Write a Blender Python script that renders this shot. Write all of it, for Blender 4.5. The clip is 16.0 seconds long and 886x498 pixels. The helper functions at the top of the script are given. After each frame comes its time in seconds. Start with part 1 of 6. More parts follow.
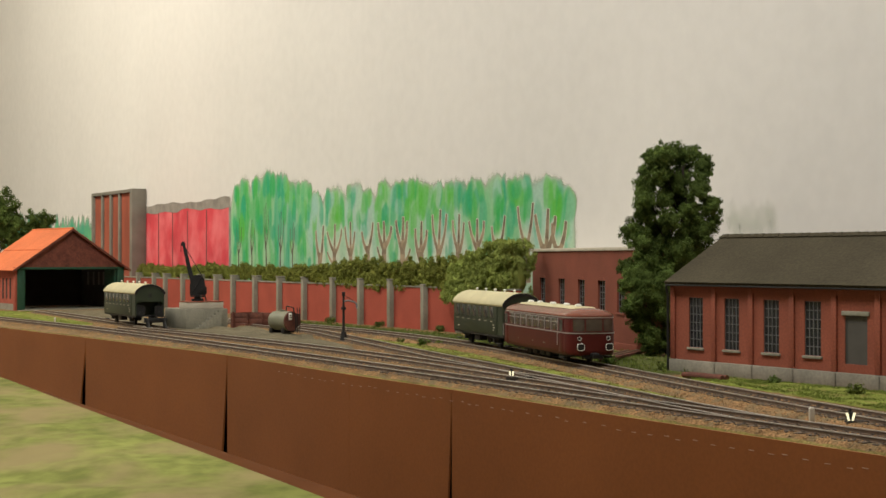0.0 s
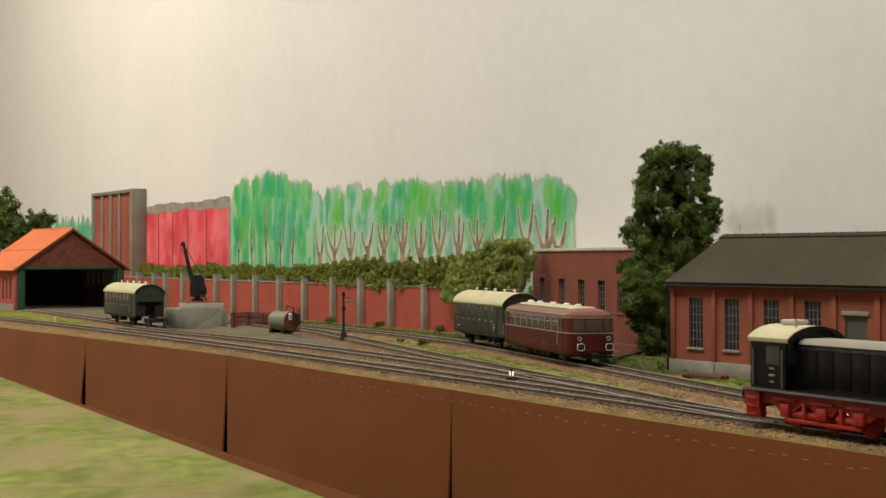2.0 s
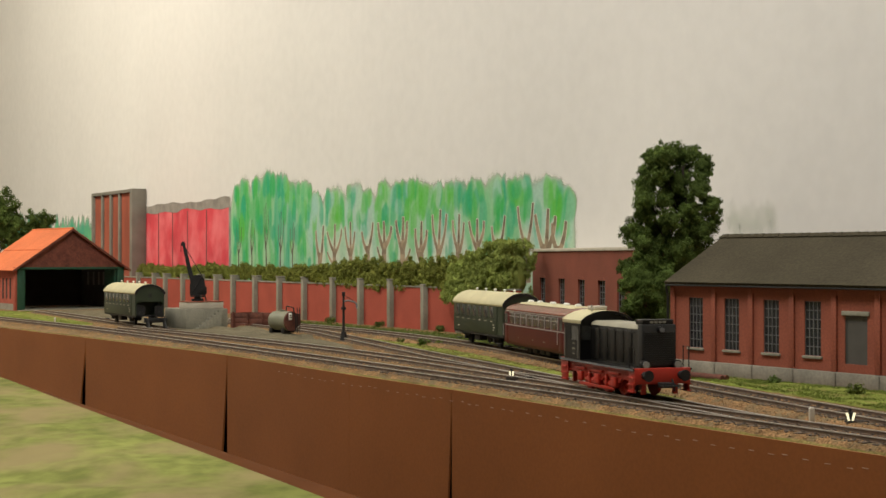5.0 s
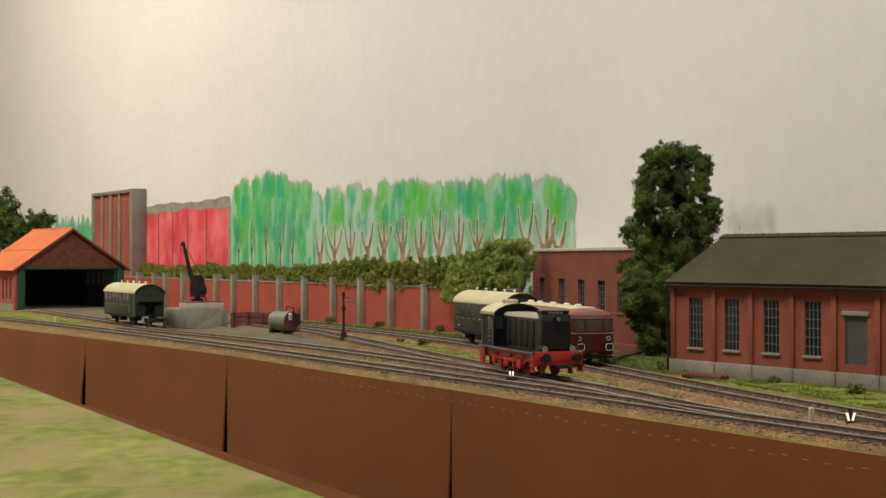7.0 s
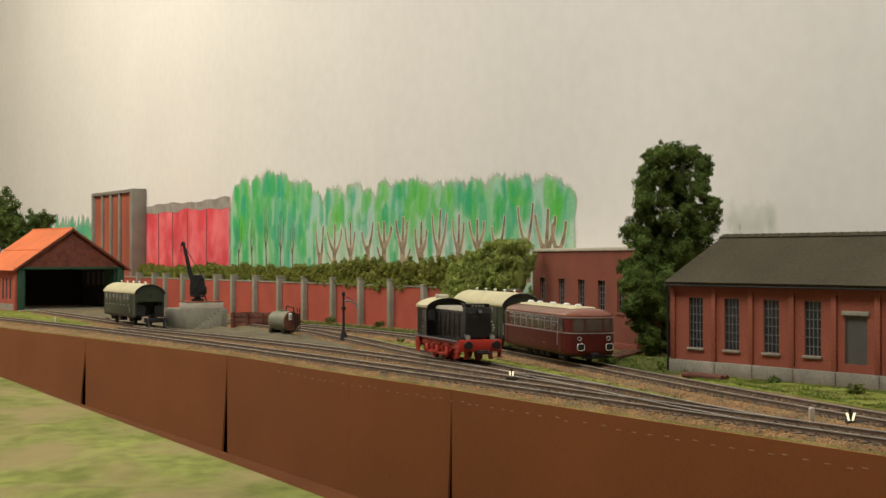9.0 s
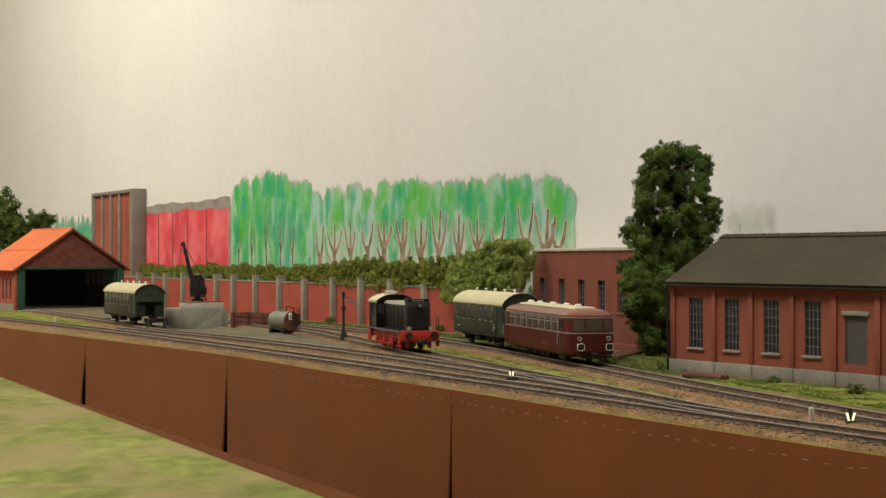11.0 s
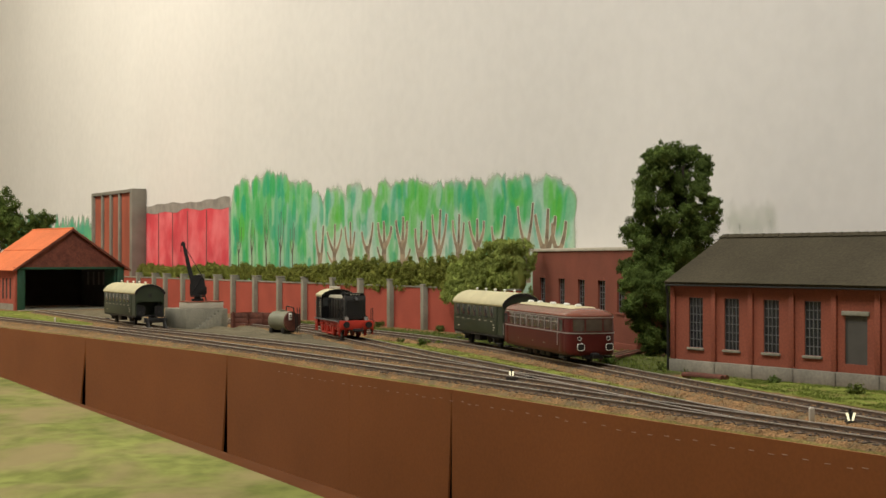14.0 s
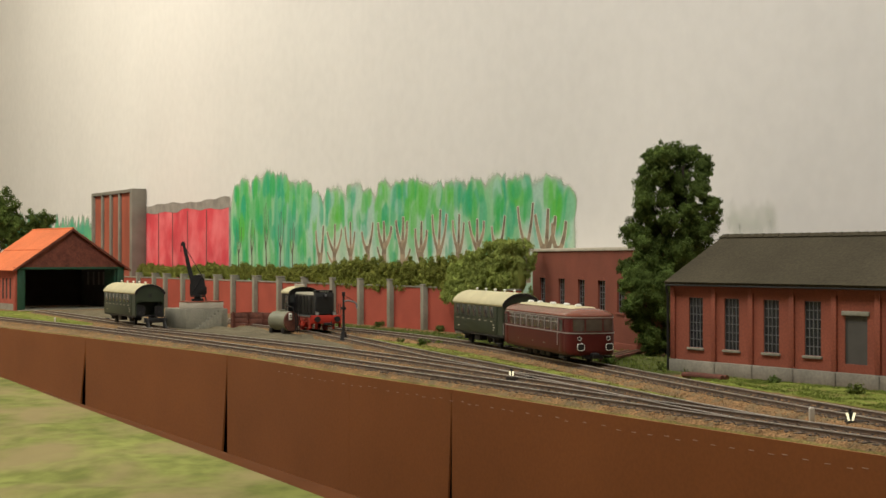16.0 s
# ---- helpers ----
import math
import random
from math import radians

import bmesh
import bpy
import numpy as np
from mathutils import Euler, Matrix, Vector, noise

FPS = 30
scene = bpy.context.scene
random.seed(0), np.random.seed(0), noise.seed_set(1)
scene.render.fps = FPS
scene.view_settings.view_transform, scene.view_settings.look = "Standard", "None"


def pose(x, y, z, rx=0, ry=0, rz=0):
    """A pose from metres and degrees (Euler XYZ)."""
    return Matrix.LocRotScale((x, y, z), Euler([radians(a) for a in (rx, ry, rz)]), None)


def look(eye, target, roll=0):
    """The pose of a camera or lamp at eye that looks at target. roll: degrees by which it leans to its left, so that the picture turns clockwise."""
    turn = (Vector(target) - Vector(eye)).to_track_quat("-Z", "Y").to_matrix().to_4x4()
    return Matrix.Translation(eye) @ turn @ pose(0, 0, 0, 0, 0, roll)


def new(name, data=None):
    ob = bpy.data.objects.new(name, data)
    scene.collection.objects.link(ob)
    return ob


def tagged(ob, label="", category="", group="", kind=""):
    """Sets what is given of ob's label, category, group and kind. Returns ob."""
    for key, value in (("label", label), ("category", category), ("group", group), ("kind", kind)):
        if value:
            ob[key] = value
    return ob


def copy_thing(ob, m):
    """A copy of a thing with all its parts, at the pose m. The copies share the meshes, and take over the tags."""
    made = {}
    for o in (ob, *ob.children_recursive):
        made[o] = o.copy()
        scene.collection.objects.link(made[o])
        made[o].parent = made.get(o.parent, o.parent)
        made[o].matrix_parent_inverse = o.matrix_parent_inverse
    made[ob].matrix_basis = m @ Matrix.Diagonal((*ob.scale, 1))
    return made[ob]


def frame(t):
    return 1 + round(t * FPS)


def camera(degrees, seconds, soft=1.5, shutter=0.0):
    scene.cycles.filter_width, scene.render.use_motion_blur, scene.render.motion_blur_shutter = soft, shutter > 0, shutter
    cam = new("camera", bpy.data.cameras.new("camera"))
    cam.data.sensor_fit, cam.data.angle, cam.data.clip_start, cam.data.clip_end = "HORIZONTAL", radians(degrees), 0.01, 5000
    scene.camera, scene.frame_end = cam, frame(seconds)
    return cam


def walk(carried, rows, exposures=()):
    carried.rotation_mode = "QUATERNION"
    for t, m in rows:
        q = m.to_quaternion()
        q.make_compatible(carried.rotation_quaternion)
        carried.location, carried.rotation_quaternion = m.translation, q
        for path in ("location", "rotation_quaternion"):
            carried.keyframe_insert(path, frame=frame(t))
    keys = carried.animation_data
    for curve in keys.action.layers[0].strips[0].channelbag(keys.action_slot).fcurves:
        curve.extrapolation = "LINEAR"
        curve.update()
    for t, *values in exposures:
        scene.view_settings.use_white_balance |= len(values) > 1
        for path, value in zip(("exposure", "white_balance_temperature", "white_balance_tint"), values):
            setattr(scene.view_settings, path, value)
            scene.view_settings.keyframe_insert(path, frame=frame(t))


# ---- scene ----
MM = 0.001
EYE = (0.0, 0.0, 0.0705)          # rail tops lie at z = 0
cam = camera(33.56, 16.0, soft=1.5, shutter=0.5)
CAM_POSE = pose(*EYE, 90.353, 0, 0)
walk(cam, [(0.0, CAM_POSE), (16.0, CAM_POSE)])

# ---- light: a lit hobby room, warm ceiling fittings over the layout ----
scene.view_settings.exposure = 0.0
world = bpy.data.worlds.new("room_air")
scene.world = world
world.use_nodes = True
world.node_tree.nodes["Background"].inputs[0].default_value = (1.0, 0.93, 0.82, 1)
world.node_tree.nodes["Background"].inputs[1].default_value = 0.10


def area_lamp(x, y, z, tx, ty, tz, w, h, watts, colour):
    lamp = bpy.data.lights.new("ceiling_lamp", "AREA")
    lamp.shape, lamp.size, lamp.size_y, lamp.energy, lamp.color = "RECTANGLE", w, h, watts, colour
    ob = new("ceiling_lamp", lamp)
    ob.matrix_world = look((x, y, z), (tx, ty, tz))
    return ob


area_lamp(-1.28, 1.9, 1.15, -0.76, 2.5, 0.25, 0.8, 0.4, 18.8, (1.0, 0.93, 0.78))
area_lamp(-0.32, 0.45, 1.45, 0.1, 1.0, 0, 1.2, 0.5, 25.0, (1.0, 0.975, 0.93))

# ---- materials ----


def material(name, colour, rough=0.7, metal=0.0, grain=0.0, scale=400.0, vary=0.25, blotch=60.0, bump=0.0, dirt=None, dirt_at=0.62, island=0.0, piece=0.0, spec=0.4, stretch=(1, 1, 1)):
    """A procedural surface: base colour, coarse blotches and fine grain, optional dirt, relief, and variation from piece to piece."""
    m = bpy.data.materials.new(name)
    m.use_nodes = True
    nt = m.node_tree
    nd, ln = nt.nodes, nt.links
    b = nd["Principled BSDF"]
    b.inputs["Roughness"].default_value, b.inputs["Metallic"].default_value = rough, metal
    b.inputs["Specular IOR Level"].default_value = spec
    geo = nd.new("ShaderNodeTexCoord")
    mp = nd.new("ShaderNodeMapping")
    mp.inputs["Scale"].default_value = stretch
    ln.new(geo.outputs["Object"], mp.inputs["Vector"])

    def noise_tex(s, det=3.0):
        n = nd.new("ShaderNodeTexNoise")
        n.inputs["Scale"].default_value, n.inputs["Detail"].default_value = s, det
        ln.new(mp.outputs[0], n.inputs["Vector"])
        return n

    def mix(kind, fac, a, c):
        x = nd.new("ShaderNodeMix")
        x.data_type, x.blend_type = "RGBA", kind
        for i, val in ((0, fac), (6, a), (7, c)):
            if hasattr(val, "default_value"):
                ln.new(val, x.inputs[i])
            else:
                x.inputs[i].default_value = val
        return x.outputs[2]

    def ramp(src, lo, hi, p0=0.3, p1=0.7):
        r = nd.new("ShaderNodeValToRGB")
        r.color_ramp.elements[0].position, r.color_ramp.elements[1].position = p0, p1
        r.color_ramp.elements[0].color, r.color_ramp.elements[1].color = (lo, lo, lo, 1), (hi, hi, hi, 1)
        ln.new(src, r.inputs[0])
        return r.outputs[0]

    col = mix("MULTIPLY", 1.0, (*colour, 1), ramp(noise_tex(blotch).outputs[0], 1 - vary, 1 + vary * 0.6))
    if grain:
        col = mix("MULTIPLY", 1.0, col, ramp(noise_tex(scale, 4).outputs[0], 1 - grain, 1 + grain, 0.35, 0.65))
    if dirt:
        col = mix("MIX", ramp(noise_tex(blotch * 2.3, 5).outputs[0], 0, 0.85, dirt_at - 0.12, dirt_at + 0.1), col, (*dirt, 1))
    if island or piece:
        src = nd.new("ShaderNodeNewGeometry").outputs["Random Per Island"] if island else nd.new("ShaderNodeObjectInfo").outputs["Random"]
        k = island or piece
        col = mix("MULTIPLY", 1.0, col, ramp(src, 1 - k, 1 + k, 0, 1))
    ln.new(col, b.inputs["Base Color"])
    if bump:
        bp = nd.new("ShaderNodeBump")
        bp.inputs["Strength"].default_value, bp.inputs["Distance"].default_value = min(1.0, bump), 0.0006
        ln.new(noise_tex(scale, 4).outputs[0], bp.inputs["Height"])
        ln.new(bp.outputs[0], b.inputs["Normal"])
    return m


PLASTER = material("backdrop_paint", (0.66, 0.64, 0.602), 0.9, vary=0.04, blotch=5, grain=0.02, scale=60, bump=0.03)
ROOM = material("room_paint", (0.72, 0.68, 0.6), 0.9, vary=0.05, blotch=2)
FASCIA = material("brown_hardboard", (0.25, 0.086, 0.025), 0.6, vary=0.10, blotch=14, grain=0.05, scale=500, spec=0.15)
EDGING = material("brown_edging", (0.105, 0.036, 0.011), 0.85, vary=0.15, blotch=14, spec=0.05)
GRAVEL = material("brown_gravel", (0.25, 0.145, 0.066), 0.95, vary=0.3, blotch=45, grain=0.5, scale=900, bump=1.0, dirt=(0.15, 0.125, 0.07), dirt_at=0.56, spec=0.1)
BALLAST = material("rust_ballast", (0.315, 0.178, 0.08), 0.95, vary=0.3, blotch=60, grain=0.35, scale=1200, dirt=(0.16, 0.13, 0.08), dirt_at=0.56, island=0.45, spec=0.1)
CINDER = material("grey_cinder", (0.145, 0.124, 0.08), 0.95, vary=0.25, blotch=40, grain=0.3, scale=900, bump=0.8, spec=0.1)
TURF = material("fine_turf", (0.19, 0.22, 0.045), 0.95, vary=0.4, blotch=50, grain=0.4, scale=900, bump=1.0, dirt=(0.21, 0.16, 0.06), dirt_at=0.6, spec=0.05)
# TURF in a darker green, with the shade by tree and wall in its colour
TURF_SHADED = material("shaded_turf", (0.085, 0.105, 0.026), 0.95, vary=0.4, blotch=50, grain=0.4, scale=900, bump=1.0, dirt=(0.12, 0.10, 0.045), dirt_at=0.6, spec=0.05)
MOSS = material("brown_moss", (0.20, 0.155, 0.055), 0.95, vary=0.4, blotch=50, grain=0.4, scale=900, bump=1.0, dirt=(0.16, 0.17, 0.04), dirt_at=0.6, spec=0.05)
VERGE = material("verge_grass", (0.185, 0.235, 0.05), 0.9, vary=0.35, blotch=30, island=0.25, spec=0.1)
GRASS = material("static_grass", (0.14, 0.175, 0.04), 0.9, vary=0.45, blotch=40, island=0.4, spec=0.1)
MEADOW = material("meadow_grass", (0.195, 0.21, 0.056), 0.95, vary=0.35, blotch=11, grain=0.2, scale=120, bump=0.25, dirt=(0.27, 0.21, 0.10), dirt_at=0.54, spec=0.05, stretch=(1, 0.55, 1))
RAIL = material("rail_steel", (0.52, 0.475, 0.41), 0.32, 0.35, vary=0.2, blotch=80)
RAIL_SIDE = material("rail_rust", (0.125, 0.08, 0.05), 0.8, vary=0.3, blotch=80, grain=0.2)
SLEEPER = material("dark_sleeper", (0.10, 0.074, 0.053), 0.85, vary=0.3, blotch=200, piece=0.35)
BRICK = material("brick_card", (0.25, 0.067, 0.036), 0.8, vary=0.18, blotch=25, grain=0.12, scale=700, bump=0.2)
BRICK_DARK = material("brick_card_dark", (0.205, 0.055, 0.031), 0.85, vary=0.16, blotch=25, grain=0.12, scale=700, bump=0.2)
BRICK_WALL = material("brick_wall_red", (0.35, 0.068, 0.04), 0.85, vary=0.15, blotch=30, grain=0.1, scale=700, bump=0.2)
CONCRETE = material("grey_concrete", (0.25, 0.235, 0.178), 0.9, vary=0.2, blotch=60, grain=0.12, scale=700, bump=0.3)
PLINTH = material("plinth_concrete", (0.245, 0.225, 0.178), 0.9, vary=0.25, blotch=45, grain=0.1, scale=500, bump=0.3)
COPING = material("pale_coping", (0.5, 0.45, 0.36), 0.85, vary=0.15, blotch=60)
ROOF_GREY = material("roofing_felt", (0.060, 0.051, 0.032), 0.9, spec=0.12, vary=0.2, blotch=20, grain=0.15, scale=600, bump=0.3)
ROOF_ORANGE = material("orange_roof", (0.57, 0.145, 0.05), 0.8, vary=0.15, blotch=20, grain=0.1, scale=500, bump=0.3)
GLASS_DARK = material("dark_glazing", (0.02, 0.021, 0.022), 0.2, vary=0.3, blotch=120)
SHUTTER = material("grey_shutter", (0.075, 0.07, 0.062), 0.6, vary=0.15, blotch=60)
FRAME_GREY = material("window_iron", (0.15, 0.15, 0.148), 0.6, vary=0.2, blotch=100)
# one near-black for inner linings, slots and the backing behind the fascia
NEAR_BLACK = material("near_black", (0.034, 0.03, 0.028), 0.95, vary=0.3)
DOOR_GREEN = material("door_green", (0.017, 0.068, 0.037), 0.6, vary=0.2, blotch=100)
GABLE = material("stained_boards", (0.16, 0.047, 0.03), 0.8, vary=0.3, blotch=90, grain=0.15, bump=0.2)
BOARD_RED = material("red_boards", (0.33, 0.075, 0.045), 0.8, vary=0.2, blotch=90, grain=0.15, bump=0.2)
LEAF = material("foam_leaf", (0.10, 0.145, 0.034), 0.9, vary=0.45, blotch=50, island=0.3, spec=0.1)
IVY = material("olive_leaf", (0.24, 0.26, 0.056), 0.9, vary=0.3, blotch=22, island=0.25, spec=0.1)
IVY_LIGHT = material("pale_olive_leaf", (0.275, 0.325, 0.08), 0.9, vary=0.25, blotch=22, island=0.25, spec=0.1)
BARK = material("bark", (0.032, 0.024, 0.016), 0.9, vary=0.4, bump=0.6)
CREAM = material("cream_roof", (0.52, 0.47, 0.28), 0.55, vary=0.10, blotch=60, grain=0.05)
COACH_GREEN = material("coach_green", (0.026, 0.036, 0.018), 0.5, vary=0.15, blotch=80)
BLACK = material("matt_black", (0.012, 0.011, 0.010), 0.6, vary=0.3, blotch=120)
LENS = material("clear_lens", (0.3, 0.29, 0.26), 0.25, vary=0.2, blotch=200)
BONNET_TOP = material("bonnet_cover_grey", (0.30, 0.275, 0.20), 0.5, vary=0.15, blotch=80)
LOCO_BLACK = material("loco_black", (0.0075, 0.007, 0.0065), 0.34, spec=0.24, vary=0.2, blotch=80)
LOCO_GREY = material("loco_nose_grey", (0.02, 0.02, 0.018), 0.55, vary=0.2, blotch=80)
LOCO_RED = material("frame_red", (0.40, 0.030, 0.016), 0.45, vary=0.15, blotch=100)
CAR_RED = material("railcar_red", (0.088, 0.0125, 0.0095), 0.45, spec=0.25, vary=0.12, blotch=80)
CAR_ROOF = material("railcar_roof", (0.18, 0.058, 0.034), 0.26, vary=0.12, blotch=80)
WHITE = material("white_paint", (0.8, 0.78, 0.7), 0.5, vary=0.06)
SILVER = material("silver_trim", (0.55, 0.53, 0.5), 0.35, 0.6, vary=0.1)
PANE = material("tinted_pane", (0.05, 0.052, 0.048), 0.12, vary=0.4, blotch=150, spec=0.7)
PANE_LIGHT = material("pale_pane", (0.085, 0.066, 0.05), 0.15, vary=0.4, blotch=120, spec=0.7)
TANK = material("tank_grey_green", (0.19, 0.19, 0.125), 0.55, vary=0.15, blotch=60)
RUST = material("rusty_steel", (0.12, 0.04, 0.024), 0.85, vary=0.35, blotch=90, grain=0.2, bump=0.3)
GREY_PAINT = material("relief_grey", (0.19, 0.175, 0.14), 0.85, vary=0.15, blotch=40)
RELIEF_RED = material("relief_red", (0.34, 0.085, 0.045), 0.85, vary=0.3, blotch=30, stretch=(1, 1, 0.3))
STAPLE = material("staple_wire", (0.46, 0.31, 0.21), 0.5, 0.0)
TIMBER = material("brown_timber", (0.11, 0.062, 0.032), 0.8, vary=0.3, blotch=90, grain=0.2)
FLOOR = material("room_floor", (0.16, 0.11, 0.07), 0.5, vary=0.2, blotch=3)

# ---- mesh tools: sizes in millimetres ----


def box(bm, x0, x1, y0, y1, z0, z1, bevel=0.0):
    r = bmesh.ops.create_cube(bm, size=1.0, matrix=Matrix.Translation(((x0 + x1) / 2, (y0 + y1) / 2, (z0 + z1) / 2)) @ Matrix.Diagonal((abs(x1 - x0), abs(y1 - y0), abs(z1 - z0), 1)))
    if bevel:
        es = {e for v in r["verts"] for e in v.link_edges}
        bmesh.ops.bevel(bm, geom=list(es), offset=bevel, segments=2, affect="EDGES", profile=0.5)
    return bm


def cyl(bm, at, r, h, axis="z", seg=16, r2=None):
    rot = {"z": Matrix(), "x": Matrix.Rotation(math.pi / 2, 4, "Y"), "y": Matrix.Rotation(math.pi / 2, 4, "X")}[axis]
    bmesh.ops.create_cone(bm, cap_ends=True, segments=seg, radius1=r, radius2=r if r2 is None else r2, depth=h, matrix=Matrix.Translation(at) @ rot)
    return bm


def ball(bm, at, r, sx=1, sy=1, sz=1, sub=2):
    bmesh.ops.create_icosphere(bm, subdivisions=sub, radius=r, matrix=Matrix.Translation(at) @ Matrix.Diagonal((sx, sy, sz, 1)))
    return bm


def loft(bm, rings, close=True, caps=True):
    """Skin a row of rings of equal length (each a list of points)."""
    vs = [[bm.verts.new(p) for p in ring] for ring in rings]
    n = len(vs[0])
    for a, b in zip(vs, vs[1:]):
        for i in range(n if close else n - 1):
            j = (i + 1) % n
            bm.faces.new((a[i], a[j], b[j], b[i]))
    if caps and close:
        bm.faces.new(list(reversed(vs[0])))
        bm.faces.new(vs[-1])
    bmesh.ops.recalc_face_normals(bm, faces=bm.faces[:])
    return bm


def prism(bm, outline, a, b, axis="x"):
    """An outline of 2D points pushed from a to b along an axis."""
    put = {"x": lambda p, s: (s, p[0], p[1]), "y": lambda p, s: (p[0], s, p[1]), "z": lambda p, s: (p[0], p[1], s)}[axis]
    return loft(bm, [[put(p, s) for p in outline] for s in (a, b)])


def tube(bm, pts, r, seg=8, r2=None):
    pts = [Vector(p) for p in pts]
    rings = []
    for i, p in enumerate(pts):
        d = (pts[min(i + 1, len(pts) - 1)] - pts[max(i - 1, 0)]).normalized()
        u = d.orthogonal().normalized()
        w = d.cross(u)
        if rings:
            u = (last - d * last.dot(d)).normalized()
            w = d.cross(u)
        last = u
        rr = r if r2 is None else r + (r2 - r) * i / (len(pts) - 1)
        rings.append([p + rr * (u * math.cos(k * 2 * math.pi / seg) + w * math.sin(k * 2 * math.pi / seg)) for k in range(seg)])
    return loft(bm, rings)


def mesh_of(bm, name, mat, smooth=35):
    for v in bm.verts:
        v.co *= MM
    me = bpy.data.meshes.new(name)
    bm.to_mesh(me)
    bm.free()
    for m in mat if isinstance(mat, (list, tuple)) else (mat,):
        me.materials.append(m)
    if smooth:
        me.polygons.foreach_set("use_smooth", [True] * len(me.polygons))
        me.set_sharp_from_angle(angle=radians(smooth))
    return me


def part(name, bm, mat, parent, label="", smooth=35):
    ob = new(name, mesh_of(bm, name, mat, smooth))
    ob.parent = parent
    if label:
        ob["label"] = label
    return ob


def thing(name, x, y, z, rz, label, category, group="", kind=""):
    ob = new(name)
    ob.matrix_basis = pose(x * MM, y * MM, z * MM, 0, 0, rz)
    ob.empty_display_size = 0.01
    return tagged(ob, label, category, group, kind)


def solo(name, bm, mat, label, category, kind="", x=0, y=0, z=0, rz=0, group="", smooth=35):
    ob = new(name, mesh_of(bm, name, mat, smooth))
    ob.matrix_basis = pose(x * MM, y * MM, z * MM, 0, 0, rz)
    return tagged(ob, label, category, group, kind)


def B():
    return bmesh.new()


def piece(name, me, parent, m):
    ob = new(name, me)
    ob.parent = parent
    ob.matrix_basis = m
    return ob


def curve_points(pts, step=8.0):
    """Evenly spaced points, with headings, on a smooth line through pts."""
    P = [Vector(p) for p in pts]
    P = [2 * P[0] - P[1]] + P + [2 * P[-1] - P[-2]]
    fine = []
    for a, b, c, d in zip(P, P[1:], P[2:], P[3:]):
        for k in range(24):
            t = k / 24
            fine.append(0.5 * (2 * b + (c - a) * t + (2 * a - 5 * b + 4 * c - d) * t * t + (3 * b - a - 3 * c + d) * t ** 3))
    fine.append(P[-2])
    out, left = [], 0.0
    for a, b in zip(fine, fine[1:]):
        seg = (b - a).length
        while left <= seg:
            out.append((a.lerp(b, left / seg), (b - a).normalized()))
            left += step
        left -= seg
    return out


rnd = random.Random(7)

# ---- the plan, in millimetres: x to the right, y away, rail tops at z = 0 ----
GROUND = -5.0
TRACK_FRONT = [(262, 444), (228, 497), (179, 582), (130, 667), (82.6, 751), (-12.4, 917), (-107.7, 1083), (-205, 1249), (-306, 1414), (-412, 1580), (-526, 1746), (-650, 1925)]
TRACK_LOCO = [(138, 655), (116, 715.6), (95, 778.7), (74.3, 842.7), (53, 906.5), (31.5, 969.8), (9.8, 1032), (-11.5, 1094), (-31.9, 1155), (-51.3, 1215.7), (-70.5, 1276), (-90.5, 1336), (-109.5, 1396), (-131.5, 1453), (-184, 1558), (-262, 1690)]
TRACK_MIDDLE = [(85, 811), (67.5, 850), (35, 915), (-3.5, 996), (-48, 1083), (-97, 1171), (-150, 1258), (-207, 1345), (-267, 1432), (-330, 1520)]
TRACK_BACK = [(262, 480), (229, 560), (198, 652), (156, 781), (119, 910), (83.4, 1038), (44, 1167), (-4.4, 1296), (-66, 1425), (-142, 1553), (-240, 1690), (-360, 1850)]
TRACK_COACH = [(-287, 1500), (-306, 1534), (-335, 1590), (-400, 1714), (-480, 1867), (-545, 1990)]
EDGE = [(330, 285), (250, 420), (168.6, 559), (85, 701), (5, 842), (-80, 985), (-168, 1141), (-320, 1365), (-481, 1596), (-680, 1880), (-900, 2195), (-1080, 2450)]
WALL_A, WALL_B = Vector((-520, 2385)), Vector((70, 1395))          # yard wall line
ALONG = (WALL_B - WALL_A).normalized()
BACK = Vector((-ALONG.y, ALONG.x))                                # from the yard towards the backdrop
BACK = BACK if BACK.x > 0 else -BACK
DROP_0 = WALL_A + BACK * 62                                        # a point on the backdrop
DROP_ANGLE = math.degrees(math.atan2(ALONG.y, ALONG.x))


def on_drop(s, z, out=0.0):
    """A point on the backdrop: s along it from the far end, z up, out towards the yard."""
    p = DROP_0 + ALONG * s - BACK * out
    return Vector((p.x, p.y, z))


# ---- room ----
def room():
    b = B()
    box(b, -1800, 1600, -1500, 3800, -920, -900)
    solo("floor", b, FLOOR, "brown wooden room floor far below the layout", "floor", "structure")
    b = B()
    box(b, -1800, 1600, -1500, 3800, 1700, 1720)
    solo("ceiling", b, ROOM, "plain painted room ceiling above the layout", "ceiling", "structure")
    for name, x0, x1, y0, y1 in (("wall_west", -1820, -1800, -1500, 3800), ("wall_east", 1600, 1620, -1500, 3800), ("wall_south", -1800, 1600, -1520, -1500), ("wall_north", -1800, 1600, 3800, 3820)):
        b = B()
        box(b, x0, x1, y0, y1, -900, 1700)
        solo(name, b, ROOM, "plain pale painted room wall", "wall", "structure")
    # backdrop panel behind the yard
    b = B()
    box(b, -1400, 2600, 0, 8, -120, 1500)
    solo("backdrop", b, PLASTER, "smooth cream painted wall panel behind the model railway", "backdrop", "structure", DROP_0.x, DROP_0.y, 0, DROP_ANGLE)


room()


